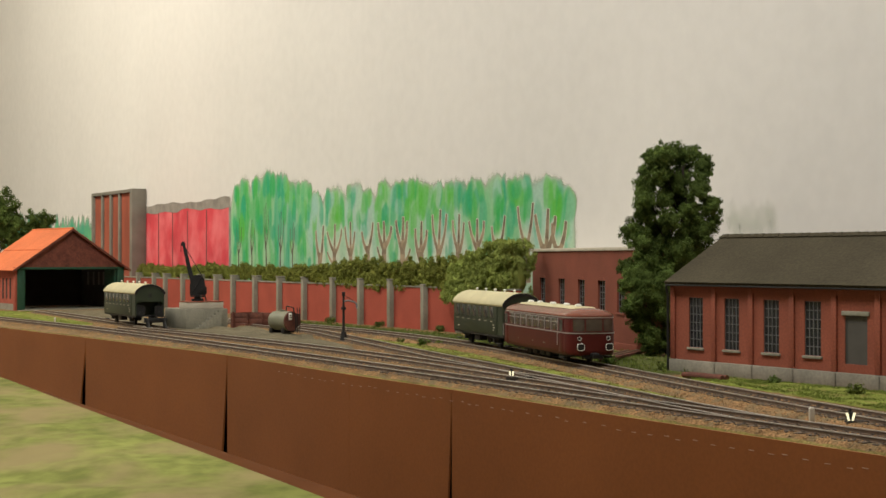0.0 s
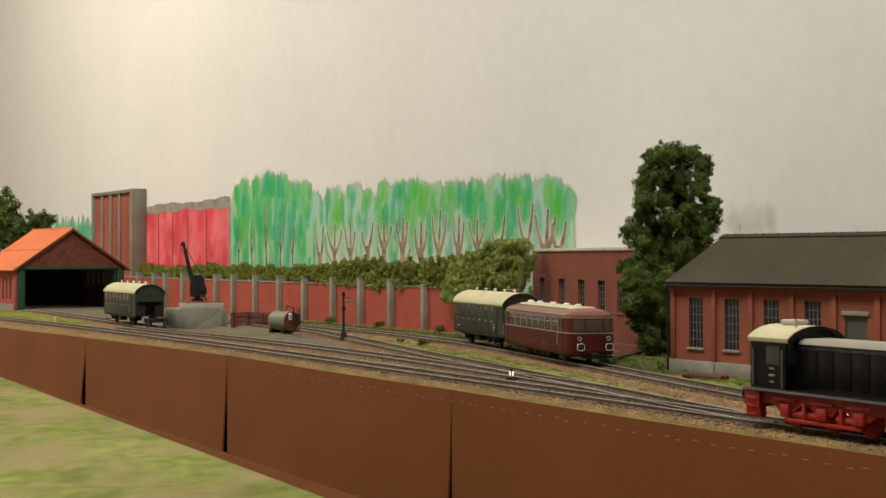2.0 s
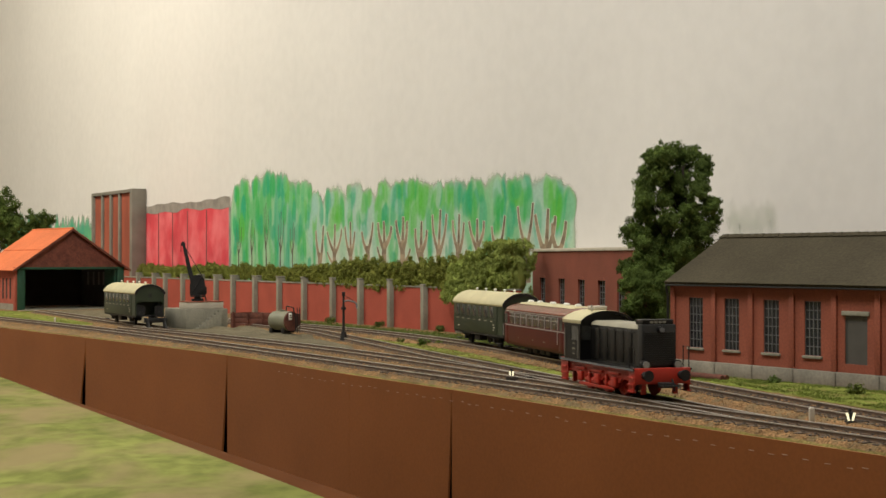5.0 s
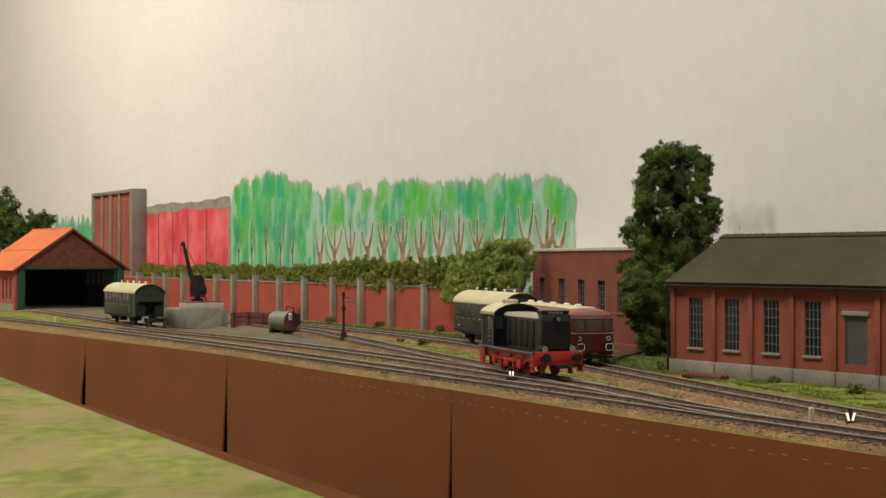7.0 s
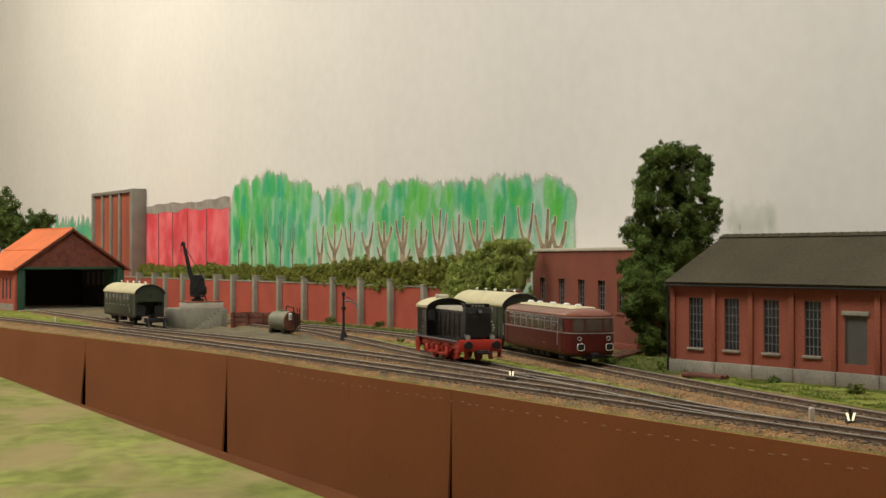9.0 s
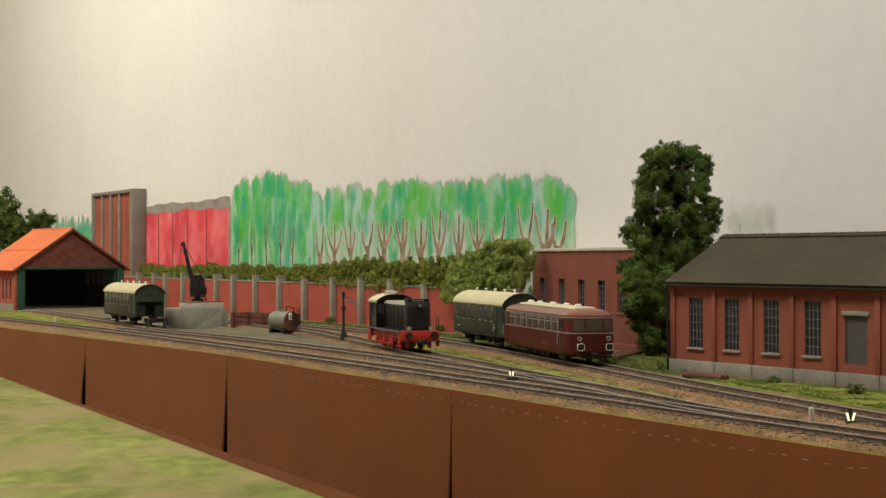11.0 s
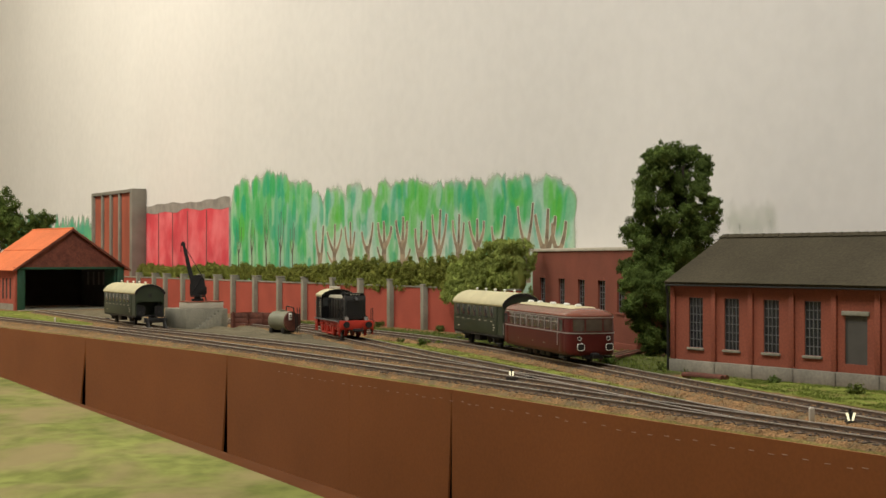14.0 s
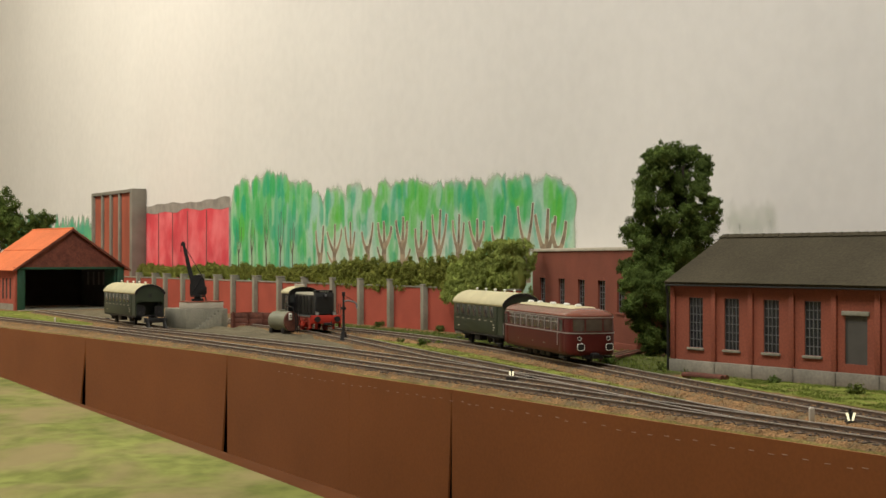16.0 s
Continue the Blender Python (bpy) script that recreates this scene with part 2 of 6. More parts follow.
def ground():
    b = B()
    front = [p for p, d in curve_points(EDGE, 14)]
    rows = []
    for p in front:
        # meet the backdrop along its outward direction
        reach = (DROP_0 - p).dot(BACK)
        rows.append([p + BACK * reach * k / 40 for k in range(41)])
    grid = [[b.verts.new((p.x, p.y, GROUND + (0 if k == 0 else 0.5 * noise.noise(Vector((p.x, p.y, 0)) * 0.03)))) for k, p in enumerate(r)] for r in rows]
    for r0, r1 in zip(grid, grid[1:]):
        for k in range(40):
            b.faces.new((r0[k], r0[k + 1], r1[k + 1], r1[k]))
    bmesh.ops.recalc_face_normals(b, faces=b.faces[:])
    if b.faces[0].normal.z < 0:
        bmesh.ops.reverse_faces(b, faces=b.faces[:])
    solo("ground", b, GRAVEL, "brown gravel scenery ground of the model yard", "ground", "structure")


ground()


def fascia():
    """Brown hardboard panels stapled along the front edge, with wedge-shaped gaps between some of them."""
    pts = curve_points(EDGE, 4)
    cuts = [(Vector(c), g) for c, g in (((5, 842), 5), ((-58, 953), 0), ((-167, 1141), 12), ((-337, 1392), 19), ((-560, 1710), 5))]
    starts = [(0, 0)] + [(min(range(len(pts)), key=lambda i: (pts[i][0] - c).length), g) for c, g in cuts] + [(len(pts) - 1, 0)]
    for n, ((i, gi), (j, gj)) in enumerate(zip(starts, starts[1:])):
        b = B()
        rings = []
        for q in range(i, j + 1):
            p, d = pts[q]
            out = Vector((d.y, -d.x))
            out = out if out.x < 0 else -out
            rows = []
            for z in (GROUND + 0.1, -16, -45, -80, -140, -900):
                deep = min(1.0, max(0.0, -10 - z) / 90)
                lift = 0.6 + 0.25 * math.sin(q * 0.11 + n) * deep
                shift = 0.25
                if q == i and gi:
                    shift = 0.3 + gi * deep
                elif q == j:
                    shift = -0.15
                elif q != i:
                    shift = max(0.0, gi * deep + 0.3 - (q - i) * 4.0 * 0.6) if gi else 0
                lift += (gi > 0) * 0.8 * deep * max(0.0, 1 - (q - i) / 14) ** 2
                rows.append((p.x + out.x * lift + d.x * shift, p.y + out.y * lift + d.y * shift, z))
            back = [(x - out.x * 1.2, y - out.y * 1.2, z) for x, y, z in reversed(rows)]
            rings.append(rows + back)
        loft(b, rings)
        solo("fascia_panel", b, FASCIA, "brown hardboard fascia panel stapled to the layout edge", "panel", "structure")
    # near-black backing added behind the panels, standing in for shade in their gaps
    b = B()
    rings = []
    for p, d in pts[::4]:
        ins = Vector((-d.y, d.x))
        ins = ins if ins.x > 0 else -ins
        a, c = p + ins * 26, p + ins * 34
        rings.append([(a.x, a.y, GROUND - 1.5), (c.x, c.y, GROUND - 1.5), (c.x, c.y, -900), (a.x, a.y, -900)])
    loft(b, rings)
    solo("layout_frame", b, NEAR_BLACK, "near-black backing added behind the fascia as shade in its gaps", "frame", "structure")
    r = random.Random(4)
    run = 60.0
    while run < 900:
        p, d = pts[int(run / 4)]
        out = Vector((d.y, -d.x))
        out = out if out.x < 0 else -out
        q = p + out * 0.66
        solo("staple", box(B(), -1.6, 1.6, -0.1, 0.1, -0.14, 0.14), STAPLE, "small steel staple in the brown fascia panel", "staple", "", q.x, q.y, GROUND - 6.0 + r.uniform(-0.6, 0.6), math.degrees(math.atan2(d.y, d.x)), "staples along the fascia", 0)
        run += r.uniform(9, 15)


fascia()


def meadow():
    """The nearer board with blurred meadow grass and its brown edge."""
    a, e = Vector((-330, 1065)), Vector((2, 425))
    d = (e - a).normalized()
    out = Vector((-d.y, d.x))
    out = out if out.x > 0 else -out
    b = B()
    n, m = 90, 70
    grid = [[None] * (m + 1) for _ in range(n + 1)]
    for i in range(n + 1):
        for k in range(m + 1):
            p = a + d * (i / n * (e - a).length) - out * (k / m * 420)
            z = -9.2 + (1.8 * noise.noise(Vector((p.x, p.y, 0)) * 0.025) + 0.5 * noise.noise(Vector((p.x, p.y, 3)) * 0.08)) * min(1.0, k / 8) + min(2.0, k * 0.25)
            grid[i][k] = b.verts.new((p.x, p.y, z - 3))
    for i in range(n):
        for k in range(m):
            b.faces.new((grid[i][k], grid[i][k + 1], grid[i + 1][k + 1], grid[i + 1][k]))
    bmesh.ops.recalc_face_normals(b, faces=b.faces[:])
    solo("meadow", b, MEADOW, "pale green and straw static grass on the near board", "grass", "stuff")
    b = B()
    rows = []
    for i in range(31):
        p = a + d * (i / 30 * (e - a).length)
        q = p + out * (1.5 + 13 * i / 30)
        rows.append([(p.x, p.y, -12.5), (q.x, q.y, -12.9), (q.x, q.y, -900), (p.x, p.y, -900)])
    loft(b, rows)
    solo("board_edge", b, EDGING, "brown edging strip of the near grass board", "edging", "structure")


meadow()


# ---- track ----
def rail_profile(bm, line, off, z):
    rows = []
    for p, d in line:
        nrm = Vector((-d.y, d.x))
        ring = []
        for w, h in ((-0.8, -2.4), (0.8, -2.4), (0.8, -2.1), (0.2, -1.8), (0.2, -0.6), (0.4, -0.45), (0.4, 0.0), (-0.4, 0.0), (-0.4, -0.45), (-0.2, -0.6), (-0.2, -1.8), (-0.8, -2.1)):
            q = p + nrm * (off + w)
            ring.append((q.x, q.y, h + z))
        rows.append(ring)
    loft(bm, rows)


def rail_mesh(line, off, z):
    b = B()
    rail_profile(b, line, off, z)
    b.faces.ensure_lookup_table()
    for f in b.faces:
        f.material_index = 0 if f.calc_center_median().z > z - 0.4 else 1
    return b


def sleeper_mesh():
    b = B()
    box(b, -1.35, 1.35, -14.5, 14.5, -4.4, -1.95, 0.2)
    for s in (-8.75, 8.75):
        for t in (-1.5, 1.5):
            box(b, -0.7, 0.7, s + t - 0.35, s + t + 0.35, -1.95, -1.4)
    return mesh_of(b, "sleeper", SLEEPER, 0)


SLEEPER_MESH = sleeper_mesh()


def track(pts, label, dz, gap=0.0, step=7.2, near_side=25.0):
    line = curve_points(pts, 9)
    t = thing("railway_track", 0, 0, 0, 0, label, "track", "", "structure")
    for off in (-8.75, 8.75):
        part("rail", rail_mesh(line, off, dz), (RAIL, RAIL_SIDE), t, "worn steel rail with rusty sides")
    n = 0
    for p, d in curve_points(pts, step):
        n += 1
        if n <= gap:
            continue
        piece("sleeper", SLEEPER_MESH, t, pose(p.x * MM, p.y * MM, dz * MM, 0, 0, math.degrees(math.atan2(d.y, d.x)) + rnd.uniform(-1.2, 1.2)))
    # the bed: a low bank with loose stones
    b = B()
    rows = []
    for p, d in line:
        nrm = Vector((-d.y, d.x))
        ring = []
        for w, h in ((-25, -5.6), (-16.5, -2.5), (-9, -2.5), (0, -2.45), (9, -2.5), (16.5, -2.5), (near_side, -5.6)):
            w2 = w + (2.5 * noise.noise(Vector((p.x, p.y, w)) * 0.09) if w < -20 or w > 24 else 0)
            q = p + nrm * w2
            ring.append((q.x, q.y, h + dz * 0.6))
        rows.append(ring)
    loft(b, rows, close=False, caps=False)
    bmesh.ops.recalc_face_normals(b, faces=b.faces[:])
    if sum(f.normal.z for f in b.faces) < 0:
        bmesh.ops.reverse_faces(b, faces=b.faces[:])
    part("track_bed", b, GRAVEL, t, "brown gravel track bed")
    verts, faces = [], []
    for p, d in curve_points(pts, 1.0):
        nrm = Vector((-d.y, d.x))
        near = p.y < 1250
        for _ in range(9 if near else 4):
            w = rnd.uniform(-23, near_side - 2)
            q = p + nrm * w + d * rnd.uniform(-0.5, 0.5)
            z = (rnd.uniform(-2.4, -1.9) if abs(w) < 16.5 else -2.35 - (abs(w) - 16.5) * 0.32) + dz * 0.6
            r = rnd.uniform(0.35, 0.75)
            k = len(verts)
            an = rnd.uniform(0, 6.28)
            for j in range(4):
                c = an + j * 1.5708
                verts.append(((q.x + r * math.cos(c) * rnd.uniform(0.7, 1.2)) * MM, (q.y + r * math.sin(c)) * MM, (z - 0.25) * MM))
            verts.append(((q.x + rnd.uniform(-0.2, 0.2)) * MM, q.y * MM, (z + r * 0.75) * MM))
            faces += [(k, k + 1, k + 4), (k + 1, k + 2, k + 4), (k + 2, k + 3, k + 4), (k + 3, k, k + 4)]
    me = bpy.data.meshes.new("ballast")
    me.from_pydata(verts, [], faces)
    me.materials.append(BALLAST)
    o = new("ballast", me)
    o.parent = t
    tagged(o, "loose rust-brown ballast stones", "", "", "stuff")
    return t


track(TRACK_FRONT, "weathered model track along the layout's front edge", 0.0, near_side=20.5)
track(TRACK_LOCO, "weathered model track curving towards the tank and yard wall", -0.08, 6, near_side=18.5)
track(TRACK_MIDDLE, "weathered model siding track beside the cinder yard", -0.16, 8, near_side=20.5)
track(TRACK_BACK, "weathered model track along the yard wall under the railcar", -0.05)
track(TRACK_COACH, "short weathered siding under the green coach", -0.12)

# ---- buildings ----
def window(parent, x0, x1, z0, z1, y, cols, rows, sill=True, glass=GLASS_DARK, arch=False):
    """A glazed iron window in a wall that faces local -y; its opening is recessed."""
    w = part("window", box(B(), x0, x1, y + 1.2, y + 1.8, z0, z1), glass, parent, "dark glazing with iron bars")
    b = B()
    for i in range(cols + 1):
        x = x0 + (x1 - x0) * i / cols
        box(b, x - 0.22, x + 0.22, y + 0.75, y + 1.2, z0, z1)
    for i in range(rows + 1):
        z = z0 + (z1 - z0) * i / rows
        box(b, x0, x1, y + 0.7, y + 1.19, z - 0.22, z + 0.22)
    part("glazing_bar", b, FRAME_GREY, w)
    if sill:
        part("window_sill", box(B(), x0 - 1.2, x1 + 1.2, y - 1.2, y + 0.9, z0 - 1.7, z0 - 0.1, 0.25), CONCRETE, w, "grey concrete sill")
    return w


def wall_with_holes(length, z0, z1, thick, holes, y=0.0):
    """A wall along x whose openings go right through: vertical strips round each hole."""
    b = B()
    x = 0.0
    for h0, h1, a, c in sorted(holes):
        if h0 > x:
            box(b, x, h0, y, y + thick, z0, z1)
        box(b, h0, h1, y, y + thick, z0, a)
        box(b, h0, h1, y, y + thick, c, z1)
        x = h1
    box(b, x, length, y, y + thick, z0, z1)
    bmesh.ops.remove_doubles(b, verts=b.verts[:], dist=0.001)
    return b


def engine_shed():
    """The long brick workshop with grey roof."""
    t = thing("brick_workshop", 153, 981, GROUND, -55.9, "long red brick workshop with dark grey felt roof", "building")
    L, D, ez = 330, 98, 59.0
    centres = [22.5, 55.0, 88.7, 122.0]
    holes = [(c - 6.4, c + 6.4, 17.0, 49.6) for c in centres] + [(146.4, 162.9, 13.6, 41.8)]
    holes += [(c - 6.4, c + 6.4, 17.0, 49.6) for c in (188.0, 221.0, 254.0, 287.0)]
    wall = part("wall", wall_with_holes(L, 8.5, ez, 3, holes), BRICK, t)
    for x in (1.6, 39.4, 72, 106, 139, 171, 205, 238, 271, 304):
        part("pilaster", box(B(), x - 2.0 if x > 2 else -0.6, x + 2.0, -1.3, 0, 8.6, ez - 0.3, 0.15), BRICK, wall)
    b = box(B(), -0.9, L, -1.0, 0.0, 53.2, ez - 0.2)
    part("cornice", b, BRICK, wall)
    part("plinth", box(B(), -1.2, L, -2.2, 3.2, -1, 8.4, 0.3), PLINTH, t, "stained grey concrete plinth")
    for x in (39.4, 72, 106, 139, 171, 205):
        part("plinth_pier", box(B(), x - 2.4, x + 2.4, -3.0, -2.0, -1, 8.2, 0.3), PLINTH, t)
    for h in holes:
        if h[2] == 17.0:
            window(t, h[0], h[1], h[2], h[3], 0, 4, 6)
    sh = part("shutter", box(B(), 146.4, 162.9, 0.9, 1.8, 13.6, 41.8), SHUTTER, t, "dark grey closed shutter")
    part("shutter_frame", box(B(), 146.5, 147.3, 0.5, 0.9, 13.7, 41.7), SHUTTER, sh)
    part("shutter_frame", box(B(), 162.0, 162.8, 0.5, 0.9, 13.7, 41.7), SHUTTER, sh)
    part("lintel", box(B(), 144.6, 164.7, -1.0, 1.0, 41.9, 44.6, 0.2), CONCRETE, t, "pale concrete lintel")
    # end wall with gable, other walls
    b = prism(B(), [(3.0, 0), (D, 0), (D, ez), (D / 2, ez + 27.4), (3.0, ez)], 0, 3, "x")
    part("gable_wall", b, BRICK, t)
    part("rear_wall", box(B(), 3, L, D - 3, D, 0, ez), BRICK, t)
    part("floor_slab", box(B(), 3, L, 3.3, D - 3, 0, 2), NEAR_BLACK, t)
    # roof slopes with felt strips, ridge with tiles
    slope = Vector((0, 53, 29.8)).normalized()
    up = Vector((0, -slope.z, slope.y))
    for side in (0, 1):
        o = Vector((-2.5, -4, ez - 1.0)) if side == 0 else Vector((-2.5, D + 4, ez - 1.0))
        sl = slope if side == 0 else Vector((0, -slope.y, slope.z))
        nn = up if side == 0 else Vector((0, slope.z, slope.y))
        b = B()
        ln = 60.7
        ring = [o, o + sl * ln, o + sl * ln + nn * 2.0, o + nn * 2.0]
        loft(b, [[p for p in ring], [p + Vector((L + 5, 0, 0)) for p in ring]])
        part("roof_slope", b, ROOF_GREY, t, "dark grey roofing felt")
    ridge_y, ridge_z = D / 2, ez - 1.0 + 29.8 + 3.0
    me = mesh_of(prism(B(), [(-2.6, -1.4), (0, 0.9), (2.6, -1.4), (2.2, -2.0), (-2.2, -2.0)], 0, 6.6, "x"), "ridge_tile", ROOF_GREY)
    for i in range(50):
        piece("ridge_tile", me, t, pose(-2.4 * MM + i * 6.6 * MM, ridge_y * MM, (ridge_z + rnd.uniform(-0.06, 0.06)) * MM, 0, -3.5 + rnd.uniform(-0.6, 0.6), 0))
    part("barge_board", prism(B(), [(-4, ez - 1.2), (D / 2, ez + 28.5), (D + 4, ez - 1.2), (D + 4, ez - 3.0), (D / 2, ez + 26.6), (-4, ez - 3.0)], -2.3, -1.1, "x"), ROOF_GREY, t)
    part("gutter", box(B(), -2, L, -4.9, -3.7, ez - 1.9, ez - 0.9, 0.2), BLACK, t)
    part("downpipe", tube(B(), [(-1.6, -2.4, 0), (-1.6, -2.4, ez - 8), (-1.4, -4.2, ez - 2.2)], 0.8), BLACK, t)


engine_shed()


def flat_factory():
    """The narrow factory front with a flat pale roof edge."""
    t = thing("brick_factory", 89, 1460, GROUND, -77.5, "dark red brick factory with flat pale roof edge", "building")
    L, top = 302, 84.6
    cs = [34.7, 97.8, 157, 213, 262]
    holes = [(c - 9.5, c + 9.5, 30.5, 56.4) for c in cs]
    part("wall", wall_with_holes(L, 0, top - 3, 4, holes), BRICK_DARK, t)
    part("side_wall", box(B(), L - 4, L, 4.05, 60, 0, top - 3), BRICK_DARK, t)
    part("end_wall", box(B(), 0, 4, 4.05, 40, 0, top - 3), BRICK_DARK, t)
    part("roof", box(B(), -1.5, L + 1.5, -1.5, 58, top - 2.9, top, 0.4), COPING, t, "pale flat roof slab")
    for h in holes:
        window(t, h[0], h[1], h[2], h[3], 1.0, 3, 5, sill=False)
        part("window_sill", box(B(), h[0] - 1.2, h[1] + 1.2, -1.2, 1.9, 28.8, 30.4, 0.25), BRICK_DARK, t)
        part("window_head", prism(B(), [(h[0] - 1.2, 56.4), (h[0] + 3, 58.6), (h[1] - 3, 58.6), (h[1] + 1.2, 56.4)], -0.7, 0.6, "y"), BRICK_DARK, t)
    part("plinth", box(B(), -0.5, L + 0.5, -1.2, 0.0, -1, 6, 0.2), BRICK_DARK, t)


flat_factory()


def yard_wall():
    t = thing("yard_wall", WALL_A.x, WALL_A.y, GROUND, DROP_ANGLE, "red brick yard wall with grey concrete pillars", "wall", "", "structure")
    L = (WALL_B - WALL_A).length
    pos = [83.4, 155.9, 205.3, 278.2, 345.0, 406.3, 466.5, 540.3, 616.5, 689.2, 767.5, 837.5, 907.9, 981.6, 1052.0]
    xs = [0.0] + pos + [L]
    for a, c in zip(xs, xs[1:]):
        if c - a < 6:
            continue
        part("wall_panel", box(B(), a + 0.1, c - 0.1, 0, 5, 0, 44.2), BRICK_WALL, t)
        part("coping", box(B(), a + 0.1, c - 0.1, -0.8, 5.8, 44.25, 46.0, 0.25), CONCRETE, t, "grey coping")
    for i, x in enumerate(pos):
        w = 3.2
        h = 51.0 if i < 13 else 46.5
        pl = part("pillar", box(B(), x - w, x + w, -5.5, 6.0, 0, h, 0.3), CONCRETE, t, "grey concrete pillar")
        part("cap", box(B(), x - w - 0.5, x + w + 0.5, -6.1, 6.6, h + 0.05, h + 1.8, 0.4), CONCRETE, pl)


yard_wall()


def goods_shed():
    """The open-fronted shed with an orange roof."""
    t = thing("goods_shed", -611, 2111, GROUND, 34.0, "open timber engine shed with bright orange roof", "building")
    W, D, ez, rz = 159, 165, 62.5, 117.5
    side = part("side_wall", box(B(), 0, 4, 3, D, 9.05, ez), BOARD_RED, t, "red boarded side wall")
    for i in range(9):
        y = 14 + i * 17
        part("side_slot", box(B(), -0.5, 0.0, y, y + 5, 16, 46), NEAR_BLACK, side)
    part("plinth", box(B(), -1.2, 4.2, 2.5, D, 0, 9), PLINTH, t)
    part("far_wall", box(B(), W - 4, W, 3, D, 0, ez), BOARD_RED, t)
    part("lining", box(B(), W - 4.8, W - 4.05, 3.2, D - 3.1, 1, ez), NEAR_BLACK, t, "near-black inner boarding")
    part("lining", box(B(), 4.05, 4.8, 3.2, D - 3.1, 1, ez), NEAR_BLACK, t, "near-black inner boarding")
    part("rear_wall", box(B(), 4.85, W - 4.85, D - 3, D, 1, ez), NEAR_BLACK, t)
    for y in (62, 82, 104, 128):
        part("inner_window", box(B(), W - 5.3, W - 4.85, y, y + 7, 34, 54), FRAME_GREY, t, "narrow dim window in the inner wall")
    part("front_post", box(B(), -1, 9, -1, 3, 0, ez, 0.3), DOOR_GREEN, t, "dark green door post")
    part("front_post", box(B(), W - 9, W + 1, -1, 3, 0, ez, 0.3), DOOR_GREEN, t, "dark green door post")
    part("corner_boards", box(B(), -4, -1.1, -0.5, 8, 0, ez, 0.2), BOARD_RED, t)
    # gable
    gable = part("gable", prism(B(), [(-2, ez), (W + 2, ez), (W / 2, rz - 4)], -1.2, 1.8, "y"), GABLE, t, "dark stained boarded gable")
    for i in range(1, 16):
        x = i * W / 16
        zt = ez + (rz - 6 - ez) * (1 - abs(x - W / 2) / (W / 2)) - 1
        if zt - ez > 3:
            part("board_joint", box(B(), x - 0.3, x + 0.3, -1.4, -1.2, ez + 1, zt), GABLE, gable)
    part("lintel_beam", box(B(), -2, W + 2, -1.9, 2.0, ez - 3.5, ez - 0.1, 0.3), DOOR_GREEN, t)
    # open door leaves folded inside the opening
    for x0, x1 in ((9.2, 12.0), (W - 12.0, W - 9.2)):
        leaf = part("door_leaf", box(B(), x0, x1, 3.2, 44, 1, ez - 4), DOOR_GREEN, t, "open green door leaf")
        part("door_brace", box(B(), x0 - 0.5, x1 + 0.5, 8, 40, 24, 27), DOOR_GREEN, leaf)
    part("floor_slab", box(B(), 0, W, -8, D, -0.5, 0.8, 0.2), CONCRETE, t, "grey concrete floor")
    # roof in sheets
    for sgn in (0, 1):
        a = Vector((-9 if sgn == 0 else W + 9, 0, ez - 5.5))
        c = Vector((W / 2, 0, rz))
        sl = (c - a)
        nn = Vector((-sl.z, 0, sl.x)).normalized() * (1 if sgn == 0 else -1)
        for k, (f0, f1) in enumerate(((0.0, 0.5), (0.485, 1.0))):
            for m in range(4):
                y0, y1 = -7 + m * 45, -7 + (m + 1) * 45 - 0.4
                lift = nn * (0.8 * k)
                ring = [a + sl * f0 + lift, a + sl * f1 + lift, a + sl * f1 + lift + nn * 0.9, a + sl * f0 + lift + nn * 0.9]
                b = loft(B(), [[p + Vector((0, y0, 0)) for p in ring], [p + Vector((0, y1, 0)) for p in ring]])
                part("roof_sheet", b, ROOF_ORANGE, t, "orange roof sheet")
    part("ridge_cap", tube(B(), [(W / 2, -7.5, rz + 1.4), (W / 2, D + 8, rz + 1.4)], 1.8), ROOF_ORANGE, t)
    for sgn in (0, 1):
        a, c = ((-9, ez - 5.5), (W / 2, rz)) if sgn == 0 else ((W + 9, ez - 5.5), (W / 2, rz))
        part("barge_board", prism(B(), [(a[0], a[1] - 1.8), (c[0], c[1] - 2.0), (c[0], c[1] + 1.5), (a[0], a[1] + 1.5)], -8.0, -7.05, "y"), GABLE, t)


goods_shed()


def relief_factory():
    """A thin model facade standing against the backdrop."""
    t = thing("relief_factory", 0, 0, 0, DROP_ANGLE, "tall brown-red facade with grey pillars before the backdrop", "building")
    p = on_drop(-283, GROUND)
    t.matrix_basis = pose(p.x * MM, p.y * MM, GROUND * MM, 0, 0, DROP_ANGLE)
    # local x along the backdrop, local y away from the yard
    W, H = 222, 192
    part("panel_wall", box(B(), 6, W - 12, -20, -2, 0, H - 6), RELIEF_RED, t, "rust red panels")
    part("side_pier", box(B(), W - 12, W, -26, -1, 0, H, 0.6), GREY_PAINT, t, "broad grey end pier")
    part("side_pier", box(B(), -2, 6, -25, -1, 0, H - 1, 0.6), GREY_PAINT, t)
    for x in (54, 101, 148):
        part("pier", box(B(), x - 4, x + 4, -24, -20, 0, H - 5, 0.4), GREY_PAINT, t)
    part("cornice", box(B(), 6.05, W - 12.05, -25, -2, H - 6, H - 0.5, 0.5), GREY_PAINT, t)


relief_factory()

